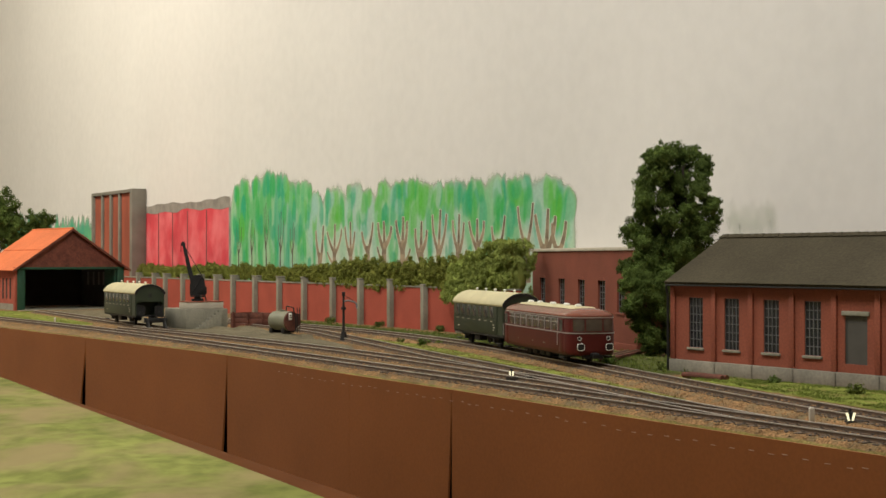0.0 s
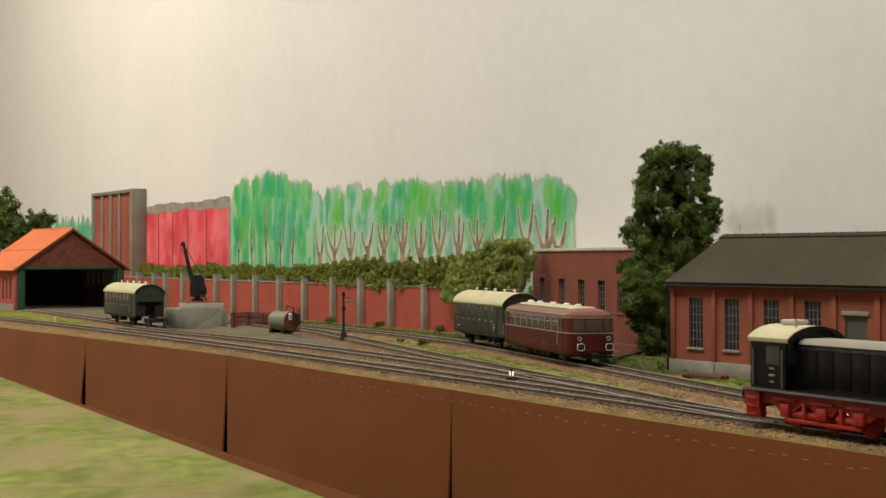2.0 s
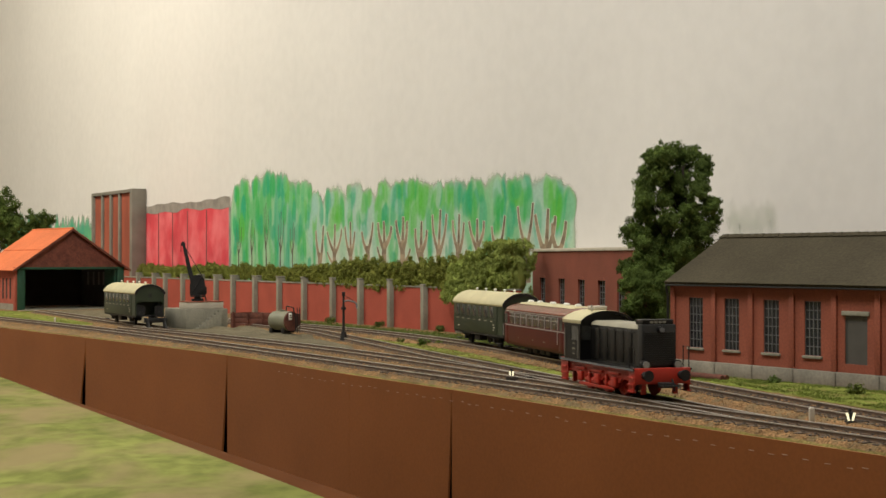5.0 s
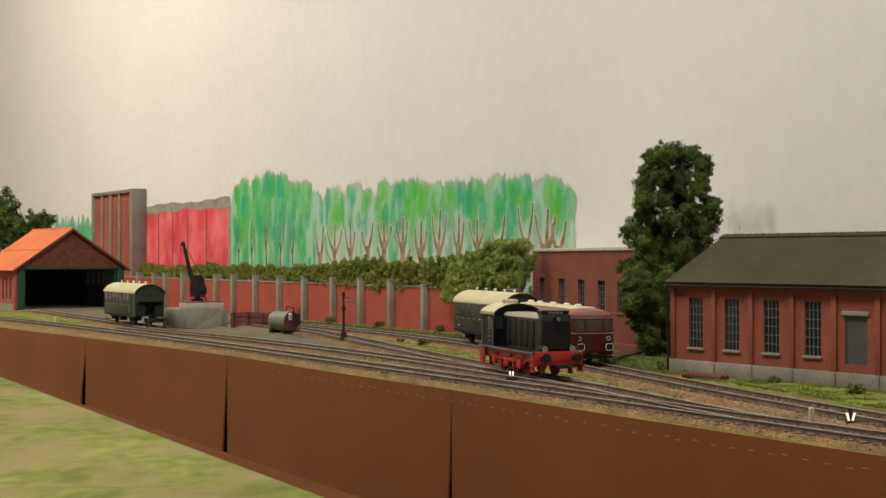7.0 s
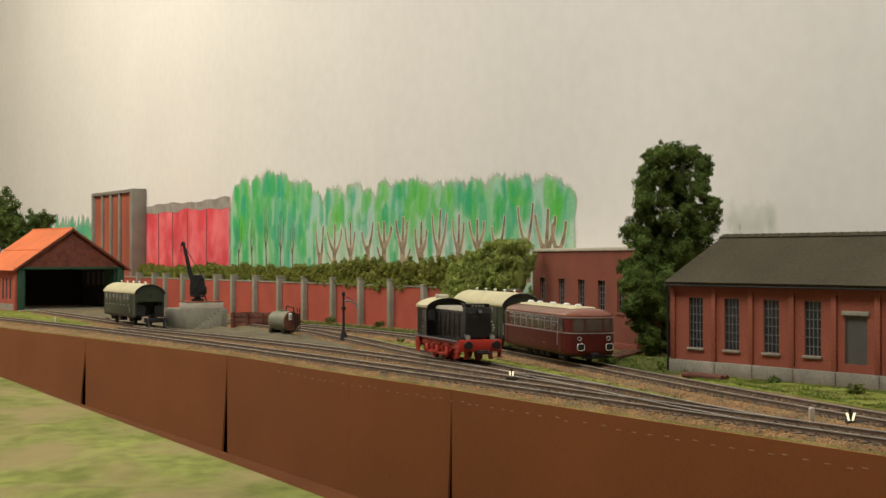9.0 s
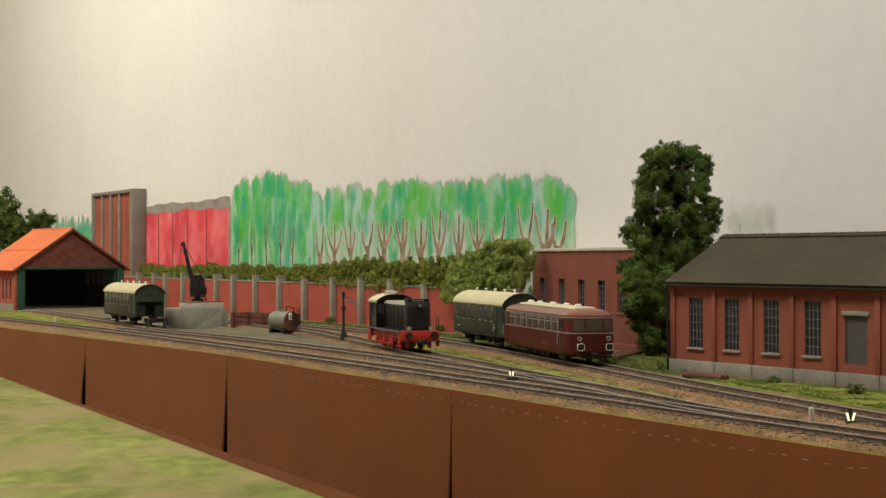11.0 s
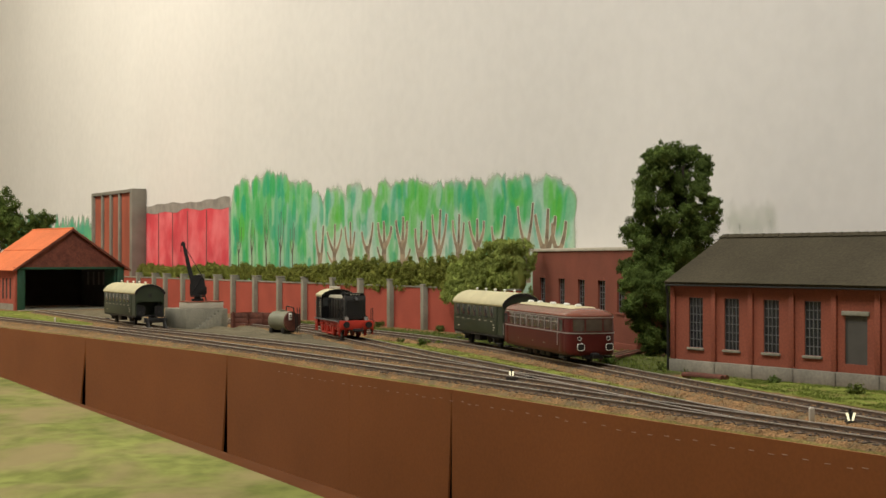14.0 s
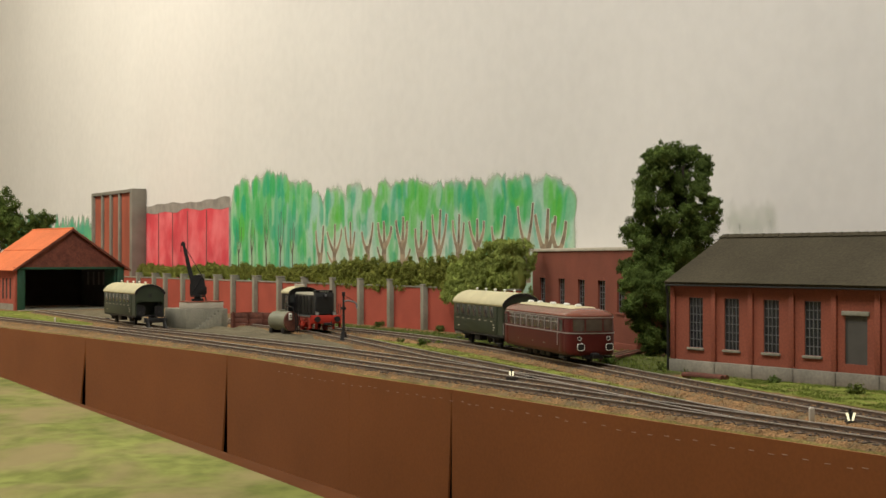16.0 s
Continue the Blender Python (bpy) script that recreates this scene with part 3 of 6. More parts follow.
# ---- pictures painted on the backdrop ----
PAINT_RED = material("mural_red", (0.60, 0.055, 0.07), 0.85, vary=0.22, blotch=9, grain=0.06, scale=60, stretch=(1, 1, 0.8), dirt=(0.74, 0.17, 0.18), dirt_at=0.55)
PAINT_LINE = material("mural_line", (0.25, 0.06, 0.06), 0.85, vary=0.3, blotch=60)
PAINT_GREY = material("mural_grey", (0.27, 0.245, 0.21), 0.85, vary=0.25, blotch=60)
def watercolour(name):
    """Thin paint on plaster: the hue and the cover are held by the painted layer itself, with paper grain over it."""
    m = bpy.data.materials.new(name)
    m.use_nodes = True
    nd, ln = m.node_tree.nodes, m.node_tree.links
    at = nd.new("ShaderNodeAttribute")
    at.attribute_name = "pigment"
    co = nd.new("ShaderNodeTexCoord")
    n = nd.new("ShaderNodeTexNoise")
    n.inputs["Scale"].default_value, n.inputs["Detail"].default_value = 260, 4
    ln.new(co.outputs["Object"], n.inputs["Vector"])
    g = nd.new("ShaderNodeMapRange")
    g.inputs["From Min"].default_value, g.inputs["From Max"].default_value = 0.3, 0.7
    g.inputs["To Min"].default_value, g.inputs["To Max"].default_value = 0.93, 1.07
    ln.new(n.outputs[0], g.inputs["Value"])
    v = nd.new("ShaderNodeVectorMath")
    v.operation = "SCALE"
    ln.new(at.outputs["Color"], v.inputs[0])
    ln.new(g.outputs[0], v.inputs["Scale"])
    b = nd["Principled BSDF"]
    ln.new(v.outputs[0], b.inputs["Base Color"])
    ln.new(at.outputs["Alpha"], b.inputs["Alpha"])
    b.inputs["Roughness"].default_value = 0.88
    b.inputs["Specular IOR Level"].default_value = 0.2
    return m


MINT, LIME, LEAFY, SEA, MIST = (0.15, 0.46, 0.19), (0.095, 0.42, 0.05), (0.04, 0.37, 0.08), (0.022, 0.33, 0.165), (0.34, 0.53, 0.36)
AQUA, CHALK = (0.30, 0.50, 0.42), (0.56, 0.60, 0.47)
WATERCOLOUR = watercolour("mural_watercolour")
PALE = material("mural_pale", (0.55, 0.57, 0.45), 0.85, vary=0.15, blotch=40)
STEM = material("mural_stem", (0.10, 0.085, 0.06), 0.85, vary=0.35, blotch=60, island=0.35)
TRUNK = material("mural_trunk", (0.27, 0.205, 0.13), 0.85, vary=0.35, blotch=60, island=0.35)
TEAL = (0.09, 0.36, 0.22)


def fresco(parent, name, mat, shapes, label):
    """Flat daubs of paint on the backdrop; every shape is a list of (s, z), with its own lift."""
    b = B()
    for outline, lift in shapes:
        vs = [b.verts.new(on_drop(s, z, lift)) for s, z in outline]
        b.faces.new(vs)
    return part(name, b, mat, parent, label, 0)


class Canvas:
    """A sheet of thin paint on the backdrop, laid on stroke by stroke with a soft brush."""

    def __init__(self, s0, s1, z0, z1, step, seed):
        self.s, self.z = np.arange(s0, s1, step), np.arange(z0, z1, step)
        self.S, self.Z = np.meshgrid(self.s, self.z)
        self.rgb = np.ones(self.S.shape + (3,)) * np.array(CHALK)
        self.cover = np.zeros(self.S.shape)
        self.rng = np.random.RandomState(seed)
        self.wob = self.grain(26, 26)
        self.hair = self.grain(3.2, 46)

    def grain(self, ds, dz):
        """Smooth noise between -1 and 1, with blots ds wide and dz tall."""
        ns, nz = int((self.s[-1] - self.s[0]) / ds) + 3, int((self.z[-1] - self.z[0]) / dz) + 3
        a = self.rng.uniform(-1, 1, (nz, ns))
        u, v = (self.S - self.s[0]) / ds, (self.Z - self.z[0]) / dz
        i, j = u.astype(int), v.astype(int)
        fu, fv = u - i, v - j
        fu, fv = fu * fu * (3 - 2 * fu), fv * fv * (3 - 2 * fv)
        return (a[j, i] * (1 - fu) + a[j, i + 1] * fu) * (1 - fv) + (a[j + 1, i] * (1 - fu) + a[j + 1, i + 1] * fu) * fv

    def stroke(self, s, z0, z1, w, colour, strength, lean=0.0, soft=0.45):
        mid, half = (z0 + z1) / 2, (z1 - z0) / 2
        u = (self.S - s - lean * (self.Z - mid) + 3.0 * self.wob) / w
        v = (self.Z - mid + 2.5 * self.hair) / half
        d = np.abs(u) ** 2.2 + np.abs(v) ** 2.6
        k = np.clip((1.0 - d) / soft, 0, 1)
        k = k * k * (3 - 2 * k) * strength * (0.86 + 0.14 * self.hair)
        self.rgb += (np.array(colour) - self.rgb) * k[..., None]
        self.cover += (1 - self.cover) * np.clip(k * 1.25, 0, 1)

    def hang(self, parent, name, label, out):
        keep = self.cover > 0.015
        n = len(self.s)
        verts = [tuple(on_drop(a, c, out) * MM) for c in self.z for a in self.s]
        faces = []
        for j in range(len(self.z) - 1):
            for i in range(n - 1):
                if keep[j:j + 2, i:i + 2].any():
                    q = j * n + i
                    faces.append((q, q + 1, q + n + 1, q + n))
        me = bpy.data.meshes.new(name)
        me.from_pydata(verts, [], faces)
        layer = me.color_attributes.new("pigment", "FLOAT_COLOR", "POINT")
        layer.data.foreach_set("color", np.concatenate([self.rgb, self.cover[..., None]], axis=2).astype(np.float32).ravel())
        me.materials.append(WATERCOLOUR)
        ob = new(name, me)
        ob.parent = parent
        ob["label"] = label
        return ob


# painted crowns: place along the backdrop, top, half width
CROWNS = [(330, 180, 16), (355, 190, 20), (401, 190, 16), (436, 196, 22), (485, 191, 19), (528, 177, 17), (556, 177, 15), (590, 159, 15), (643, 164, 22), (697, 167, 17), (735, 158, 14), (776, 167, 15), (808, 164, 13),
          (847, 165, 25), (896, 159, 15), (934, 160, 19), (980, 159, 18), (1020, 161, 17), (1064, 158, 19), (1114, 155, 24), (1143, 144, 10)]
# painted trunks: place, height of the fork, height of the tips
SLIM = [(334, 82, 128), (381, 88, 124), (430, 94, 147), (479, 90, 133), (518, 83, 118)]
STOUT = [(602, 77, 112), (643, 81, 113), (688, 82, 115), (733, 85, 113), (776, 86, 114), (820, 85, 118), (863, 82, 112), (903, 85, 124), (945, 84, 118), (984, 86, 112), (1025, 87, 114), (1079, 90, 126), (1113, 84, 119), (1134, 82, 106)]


def mural():
    r = random.Random(21)
    t = thing("mural_trees", 0, 0, 0, 0, "watercolour row of green trees painted on the backdrop", "painting", "", "structure")
    c = Canvas(290, 1182, 22, 208, 1.5, 4)
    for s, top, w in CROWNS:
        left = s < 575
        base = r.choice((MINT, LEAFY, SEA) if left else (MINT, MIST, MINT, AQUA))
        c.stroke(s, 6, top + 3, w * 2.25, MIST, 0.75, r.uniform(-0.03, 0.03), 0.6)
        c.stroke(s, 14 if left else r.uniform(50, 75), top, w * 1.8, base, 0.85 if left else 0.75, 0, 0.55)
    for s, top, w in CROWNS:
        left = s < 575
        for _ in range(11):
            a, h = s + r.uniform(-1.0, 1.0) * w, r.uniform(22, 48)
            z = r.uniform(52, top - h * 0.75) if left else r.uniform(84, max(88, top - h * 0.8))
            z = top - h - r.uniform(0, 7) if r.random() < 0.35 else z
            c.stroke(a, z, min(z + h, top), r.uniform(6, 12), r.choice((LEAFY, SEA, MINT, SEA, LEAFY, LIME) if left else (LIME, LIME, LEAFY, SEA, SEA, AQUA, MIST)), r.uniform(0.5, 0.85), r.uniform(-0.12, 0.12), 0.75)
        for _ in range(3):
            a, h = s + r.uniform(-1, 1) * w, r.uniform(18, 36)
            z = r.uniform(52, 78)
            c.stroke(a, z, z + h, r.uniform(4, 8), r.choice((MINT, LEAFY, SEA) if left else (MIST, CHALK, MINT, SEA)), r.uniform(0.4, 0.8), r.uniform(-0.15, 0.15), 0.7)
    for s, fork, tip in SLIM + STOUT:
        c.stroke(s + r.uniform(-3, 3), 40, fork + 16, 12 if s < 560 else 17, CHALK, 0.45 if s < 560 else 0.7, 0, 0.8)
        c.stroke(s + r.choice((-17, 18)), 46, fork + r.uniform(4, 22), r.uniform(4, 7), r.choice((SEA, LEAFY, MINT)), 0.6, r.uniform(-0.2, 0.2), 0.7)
    c.hang(t, "foliage_paint", "soft green and teal watercolour foliage", 0.25)

    def limb(path, w0, w1, out, rim):
        for (a, za), (e, ze), f0, f1 in zip(path, path[1:], np.linspace(0, 1, len(path)), np.linspace(0, 1, len(path))[1:]):
            d = math.hypot(e - a, ze - za) or 1
            nx, nz = (ze - za) / d, -(e - a) / d
            wa, wb = w0 + (w1 - w0) * f0, w0 + (w1 - w0) * f1
            for dest, g, lag in ((out, 0.0, 0.4), (rim, 0.9, 0.9)):
                ux, uz = (e - a) / d * lag, (ze - za) / d * lag
                dest.append([(a - ux - nx * (wa + g), za - uz - nz * (wa + g)), (a - ux + nx * (wa + g), za - uz + nz * (wa + g)), (e + ux + nx * (wb + g), ze + uz + nz * (wb + g)), (e + ux - nx * (wb + g), ze + uz - nz * (wb + g))])

    def bowed(s0, z0, s1, z1, bow):
        return [(s0 + (s1 - s0) * f + bow * math.sin(math.pi * f), z0 + (z1 - z0) * f) for f in (0, 0.25, 0.5, 0.75, 1)]
    lift = 0.32
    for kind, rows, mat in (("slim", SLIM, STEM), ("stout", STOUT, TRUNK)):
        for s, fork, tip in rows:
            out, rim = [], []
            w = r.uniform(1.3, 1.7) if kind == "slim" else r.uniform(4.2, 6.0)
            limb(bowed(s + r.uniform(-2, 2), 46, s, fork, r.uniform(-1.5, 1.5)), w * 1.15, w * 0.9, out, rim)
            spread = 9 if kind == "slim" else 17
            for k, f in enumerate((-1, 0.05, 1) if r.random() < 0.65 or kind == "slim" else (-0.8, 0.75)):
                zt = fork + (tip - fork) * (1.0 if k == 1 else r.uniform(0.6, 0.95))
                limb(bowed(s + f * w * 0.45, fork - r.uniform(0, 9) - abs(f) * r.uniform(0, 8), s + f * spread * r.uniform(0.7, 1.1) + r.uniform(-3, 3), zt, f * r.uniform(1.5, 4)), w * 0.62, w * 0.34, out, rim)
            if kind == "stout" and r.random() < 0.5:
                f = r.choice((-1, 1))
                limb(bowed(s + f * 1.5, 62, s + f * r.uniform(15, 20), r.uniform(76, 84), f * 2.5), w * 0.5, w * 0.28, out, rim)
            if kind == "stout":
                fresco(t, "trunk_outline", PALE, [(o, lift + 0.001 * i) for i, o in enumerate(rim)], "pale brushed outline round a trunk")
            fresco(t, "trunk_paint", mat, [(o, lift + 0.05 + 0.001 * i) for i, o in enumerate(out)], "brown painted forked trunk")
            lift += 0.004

    # the big tree's soft shadow beyond it, painted on in misty grey strokes
    t = thing("mural_smear", 0, 0, 0, 0, "faint grey tree shadow brushed onto the backdrop", "painting", "", "structure")
    c = Canvas(1352, 1470, 78, 140, 2.0, 9)
    for _ in range(40):
        a, z = r.uniform(1374, 1436), r.uniform(82, 94)
        c.stroke(a, z, z + r.uniform(16, 30), r.uniform(5, 11), (0.42, 0.415, 0.385), r.uniform(0.03, 0.08), 0, 0.98)
    c.hang(t, "shadow_strokes", "faint grey painted shadow", 0.25)

    # red factory front painted beside the trees
    t = thing("mural_factory", 0, 0, 0, 0, "bright red factory front with grey cornice painted on the backdrop", "painting", "", "structure")
    fresco(t, "red_paint", PAINT_RED, [([(-90, 20), (299, 20), (299, 150), (-90, 150)], 0.3)], "bright red watercolour")
    crest = [(-90 + i * 19.6, 144.5 + 1.6 * math.sin(i * 1.3) + (2.5 if 9 < i < 14 else 0)) for i in range(21)] + [(302 - i * 19.6, 158.5 + 1.2 * math.sin(i * 1.7) + 1.2 * math.sin(i * 0.6) + (2 if i < 3 else 0)) for i in range(21)]
    fresco(t, "cornice_paint", PAINT_GREY, [(crest, 0.6)], "uneven grey cornice")
    fresco(t, "line_paint", PAINT_LINE, [([(c - 2.6, 20), (c + 2.6, 20), (c + 2.2, 144), (c - 2.2, 144)], 0.5) for c in (-2, 63, 129, 209)], "dark red vertical lines")
    fresco(t, "edge_paint", PAINT_GREY, [([(297, 20), (303, 20), (303, 158), (297, 158)], 0.7)], "grey edge")

    t = thing("mural_conifers", 0, 0, 0, 0, "far teal conifers painted on the backdrop", "painting", "", "structure")
    c = Canvas(-1000, -286, 60, 186, 3.0, 11)
    for i in range(110):
        a = r.uniform(-985, -300)
        h = 146 - (a + 370) * 0.047 + r.uniform(-14, 5)
        w = r.uniform(14, 26)
        c.stroke(a, 20, h - 8, w, r.choice((TEAL, TEAL, SEA, MINT)), r.uniform(0.65, 0.9), 0, 0.6)
        c.stroke(a, h - 45, h + 3, w * 0.4, TEAL, 0.6, 0, 0.8)
    c.hang(t, "conifer_paint", "soft teal watercolour strokes", 0.25)


mural()


# ---- greenery ----
def leaf_cloud(blobs, per, size, r, flat=1.0):
    """Leaves as small bent quads spread over and in lumps; blobs: (x, y, z, radius)."""
    verts, faces = [], []
    for x, y, z, rad in blobs:
        n = int(per * rad * rad)
        for _ in range(n):
            d = Vector((r.gauss(0, 1), r.gauss(0, 1), r.gauss(0, 1)))
            d.normalize()
            k = rad * (r.uniform(0.55, 1.08) if r.random() < 0.85 else r.uniform(0.2, 0.6))
            k *= 1 + 0.35 * noise.noise(Vector((x, y, z)) * 0.2 + d * 2.2)
            p = Vector((x, y, z)) + Vector((d.x * k, d.y * k, d.z * k * flat))
            u = (d.orthogonal() + Vector((r.uniform(-1, 1), r.uniform(-1, 1), r.uniform(-1, 1)))).normalized()
            w = d.cross(u)
            s = size * r.uniform(0.5, 1.2)
            q = len(verts)
            bend = d * s * r.uniform(0.2, 0.6)
            verts += [tuple((p - u * s) * MM), tuple((p + w * s * 0.8 + bend) * MM), tuple((p + u * s) * MM), tuple((p - w * s * 0.8 + bend) * MM)]
            faces += [(q, q + 1, q + 2), (q, q + 2, q + 3)]
    me = bpy.data.meshes.new("leaves")
    me.from_pydata(verts, [], faces)
    return me


def leaf_part(name, me, mat, parent, label=""):
    me.materials.append(mat)
    o = new(name, me)
    o.parent = parent
    if label:
        o["label"] = label
    return o


def subblobs(x, y, z, rad, r, n=7):
    out = []
    for _ in range(n):
        d = Vector((r.gauss(0, 1), r.gauss(0, 1), r.gauss(0, 1))).normalized() * rad * r.uniform(0.45, 1.12)
        out.append((x + d.x, y + d.y, z + d.z, rad * r.uniform(0.2, 0.38)))
    return out


def unit_ball():
    b = bmesh.new()
    bmesh.ops.create_icosphere(b, subdivisions=2, radius=1.0)
    b.verts.index_update()
    out = [v.co.normalized() for v in b.verts], [tuple(v.index for v in f.verts) for f in b.faces]
    b.free()
    return out


BALL_DIRS, BALL_FACES = unit_ball()


def lump_mesh(name, rows, mat):
    """Uneven solid lumps in one mesh; rows: (x, y, z, rx, ry, rz, size, roughness)."""
    verts, faces = [], []
    for x, y, z, rx, ry, rz, size, rough in rows:
        q, at = len(verts), Vector((x, y, z)) * 0.21
        for d in BALL_DIRS:
            k = size + rough * noise.noise(d * 1.9 + at)
            verts.append(((x + d.x * rx * k) * MM, (y + d.y * ry * k) * MM, (z + d.z * rz * k) * MM))
        faces += [(a + q, b + q, c + q) for a, b, c in BALL_FACES]
    me = bpy.data.meshes.new(name)
    me.from_pydata(verts, [], faces)
    me.materials.append(mat)
    return me


def big_tree():
    r = random.Random(5)
    tx, ty = 172, 1128
    t = thing("tree", tx, ty, GROUND, 0, "tall dark green foam-leaved model tree", "tree")
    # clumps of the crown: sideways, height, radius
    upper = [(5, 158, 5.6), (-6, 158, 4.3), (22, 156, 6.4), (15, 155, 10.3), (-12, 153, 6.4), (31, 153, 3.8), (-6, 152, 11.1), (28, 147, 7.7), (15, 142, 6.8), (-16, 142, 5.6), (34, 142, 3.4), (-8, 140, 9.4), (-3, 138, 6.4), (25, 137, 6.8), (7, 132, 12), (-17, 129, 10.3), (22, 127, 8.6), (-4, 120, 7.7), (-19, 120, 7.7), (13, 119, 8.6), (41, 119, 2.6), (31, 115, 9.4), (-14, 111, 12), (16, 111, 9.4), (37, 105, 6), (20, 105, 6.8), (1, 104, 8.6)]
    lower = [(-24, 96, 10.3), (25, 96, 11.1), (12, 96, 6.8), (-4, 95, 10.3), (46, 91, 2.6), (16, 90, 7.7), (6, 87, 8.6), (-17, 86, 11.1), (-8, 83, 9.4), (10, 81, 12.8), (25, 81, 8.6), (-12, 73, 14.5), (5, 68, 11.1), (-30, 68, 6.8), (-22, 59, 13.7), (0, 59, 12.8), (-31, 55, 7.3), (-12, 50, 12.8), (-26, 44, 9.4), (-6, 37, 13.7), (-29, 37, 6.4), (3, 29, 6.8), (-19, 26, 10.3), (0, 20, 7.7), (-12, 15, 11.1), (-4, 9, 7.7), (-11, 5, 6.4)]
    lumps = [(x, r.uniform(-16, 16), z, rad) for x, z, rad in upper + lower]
    b = B()
    tube(b, [(2, 0, -2), (0, 0, 30), (4, 1, 62), (10, 0, 92), (14, 0, 120), (12, 0, 146)], 3.4, 10, 0.8)
    part("trunk", b, BARK, t, "dark brown trunk")
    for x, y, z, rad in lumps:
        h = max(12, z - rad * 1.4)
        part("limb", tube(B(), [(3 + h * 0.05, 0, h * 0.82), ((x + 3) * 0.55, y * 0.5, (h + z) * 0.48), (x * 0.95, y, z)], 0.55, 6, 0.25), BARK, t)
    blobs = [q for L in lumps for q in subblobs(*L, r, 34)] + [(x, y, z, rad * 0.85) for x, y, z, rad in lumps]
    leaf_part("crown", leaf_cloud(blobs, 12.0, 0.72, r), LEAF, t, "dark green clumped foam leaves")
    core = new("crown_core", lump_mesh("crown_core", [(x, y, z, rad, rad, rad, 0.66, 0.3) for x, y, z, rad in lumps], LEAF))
    core.parent = t
    core["label"] = "dense inner foam foliage"


big_tree()


def small_tree(x, y, lumps, label):
    r = random.Random(int(x * 7 + y))
    t = thing("tree", x, y, GROUND, 0, label, "tree")
    part("trunk", tube(B(), [(0, 0, -2), (1, 0, 40), (0, 2, 90), (0, 0, max(l[2] for l in lumps))], 4, 8, 1.5), BARK, t)
    for l in lumps:
        part("limb", tube(B(), [(0, 0, l[2] * 0.6), (l[0] * 0.5, l[1] * 0.5, l[2] * 0.8), l[:3]], 1.6, 6, 0.6), BARK, t)
    leaf_part("crown", leaf_cloud([q for l in lumps for q in subblobs(*l, r, 24)], 3.0, 1.8, r), LEAF, t)


small_tree(-745, 2440, [(-10, 0, 150, 30), (12, 4, 160, 26), (18, 0, 135, 26), (-8, -6, 118, 30), (22, 0, 112, 26), (30, 0, 130, 18), (0, 0, 135, 30)], "dark green model tree behind the orange-roofed shed")
small_tree(-690, 2480, [(-10, 0, 132, 15), (5, 0, 142, 16), (18, 2, 136, 13), (28, 0, 140, 8), (-4, 0, 118, 16), (14, 0, 120, 14)], "small dark green model tree behind the shed")


def clump_mass(rows, r, mat):
    """Fleecy scenery foliage: small lumps with leaves standing off them; rows: (x, y, z, rx, ry, rz)."""
    blobs = []
    for x, y, z, rx, ry, rz in rows:
        if rx > 6.5:
            continue
        for _ in range(int(3.4 * (rx * rz + rx * ry + ry * rz) ** 0.5)):
            d = Vector((r.gauss(0, 1), r.gauss(0, 1), r.gauss(0, 1))).normalized()
            k = r.uniform(0.6, 1.05)
            blobs.append((x + d.x * rx * k, y + d.y * ry * k, z + d.z * rz * k - 1.2 * (k - 0.6), r.uniform(0.8, 1.7)))
    core = lump_mesh("foliage_core", [(*q, 0.62 if q[3] < 6.5 else 0.8, 0.22) for q in rows], mat)
    return core, leaf_cloud(blobs, 5.0, 0.78, r, 1.6)


def ivy(name, base, rows, r, label, mat, stem):
    t = thing(name, base.x, base.y, GROUND, DROP_ANGLE, label, "bush", "ivy along the yard wall")
    part("stem", tube(B(), [(0, 9, 0), (1, 9, 30), (0, 8, stem)], 1.3, 6, 0.6), BARK, t)
    core, leaves = clump_mass(rows, r, mat)
    o = new("inner_foliage", core)
    o.parent = t
    leaf_part("foliage", leaves, mat, t)


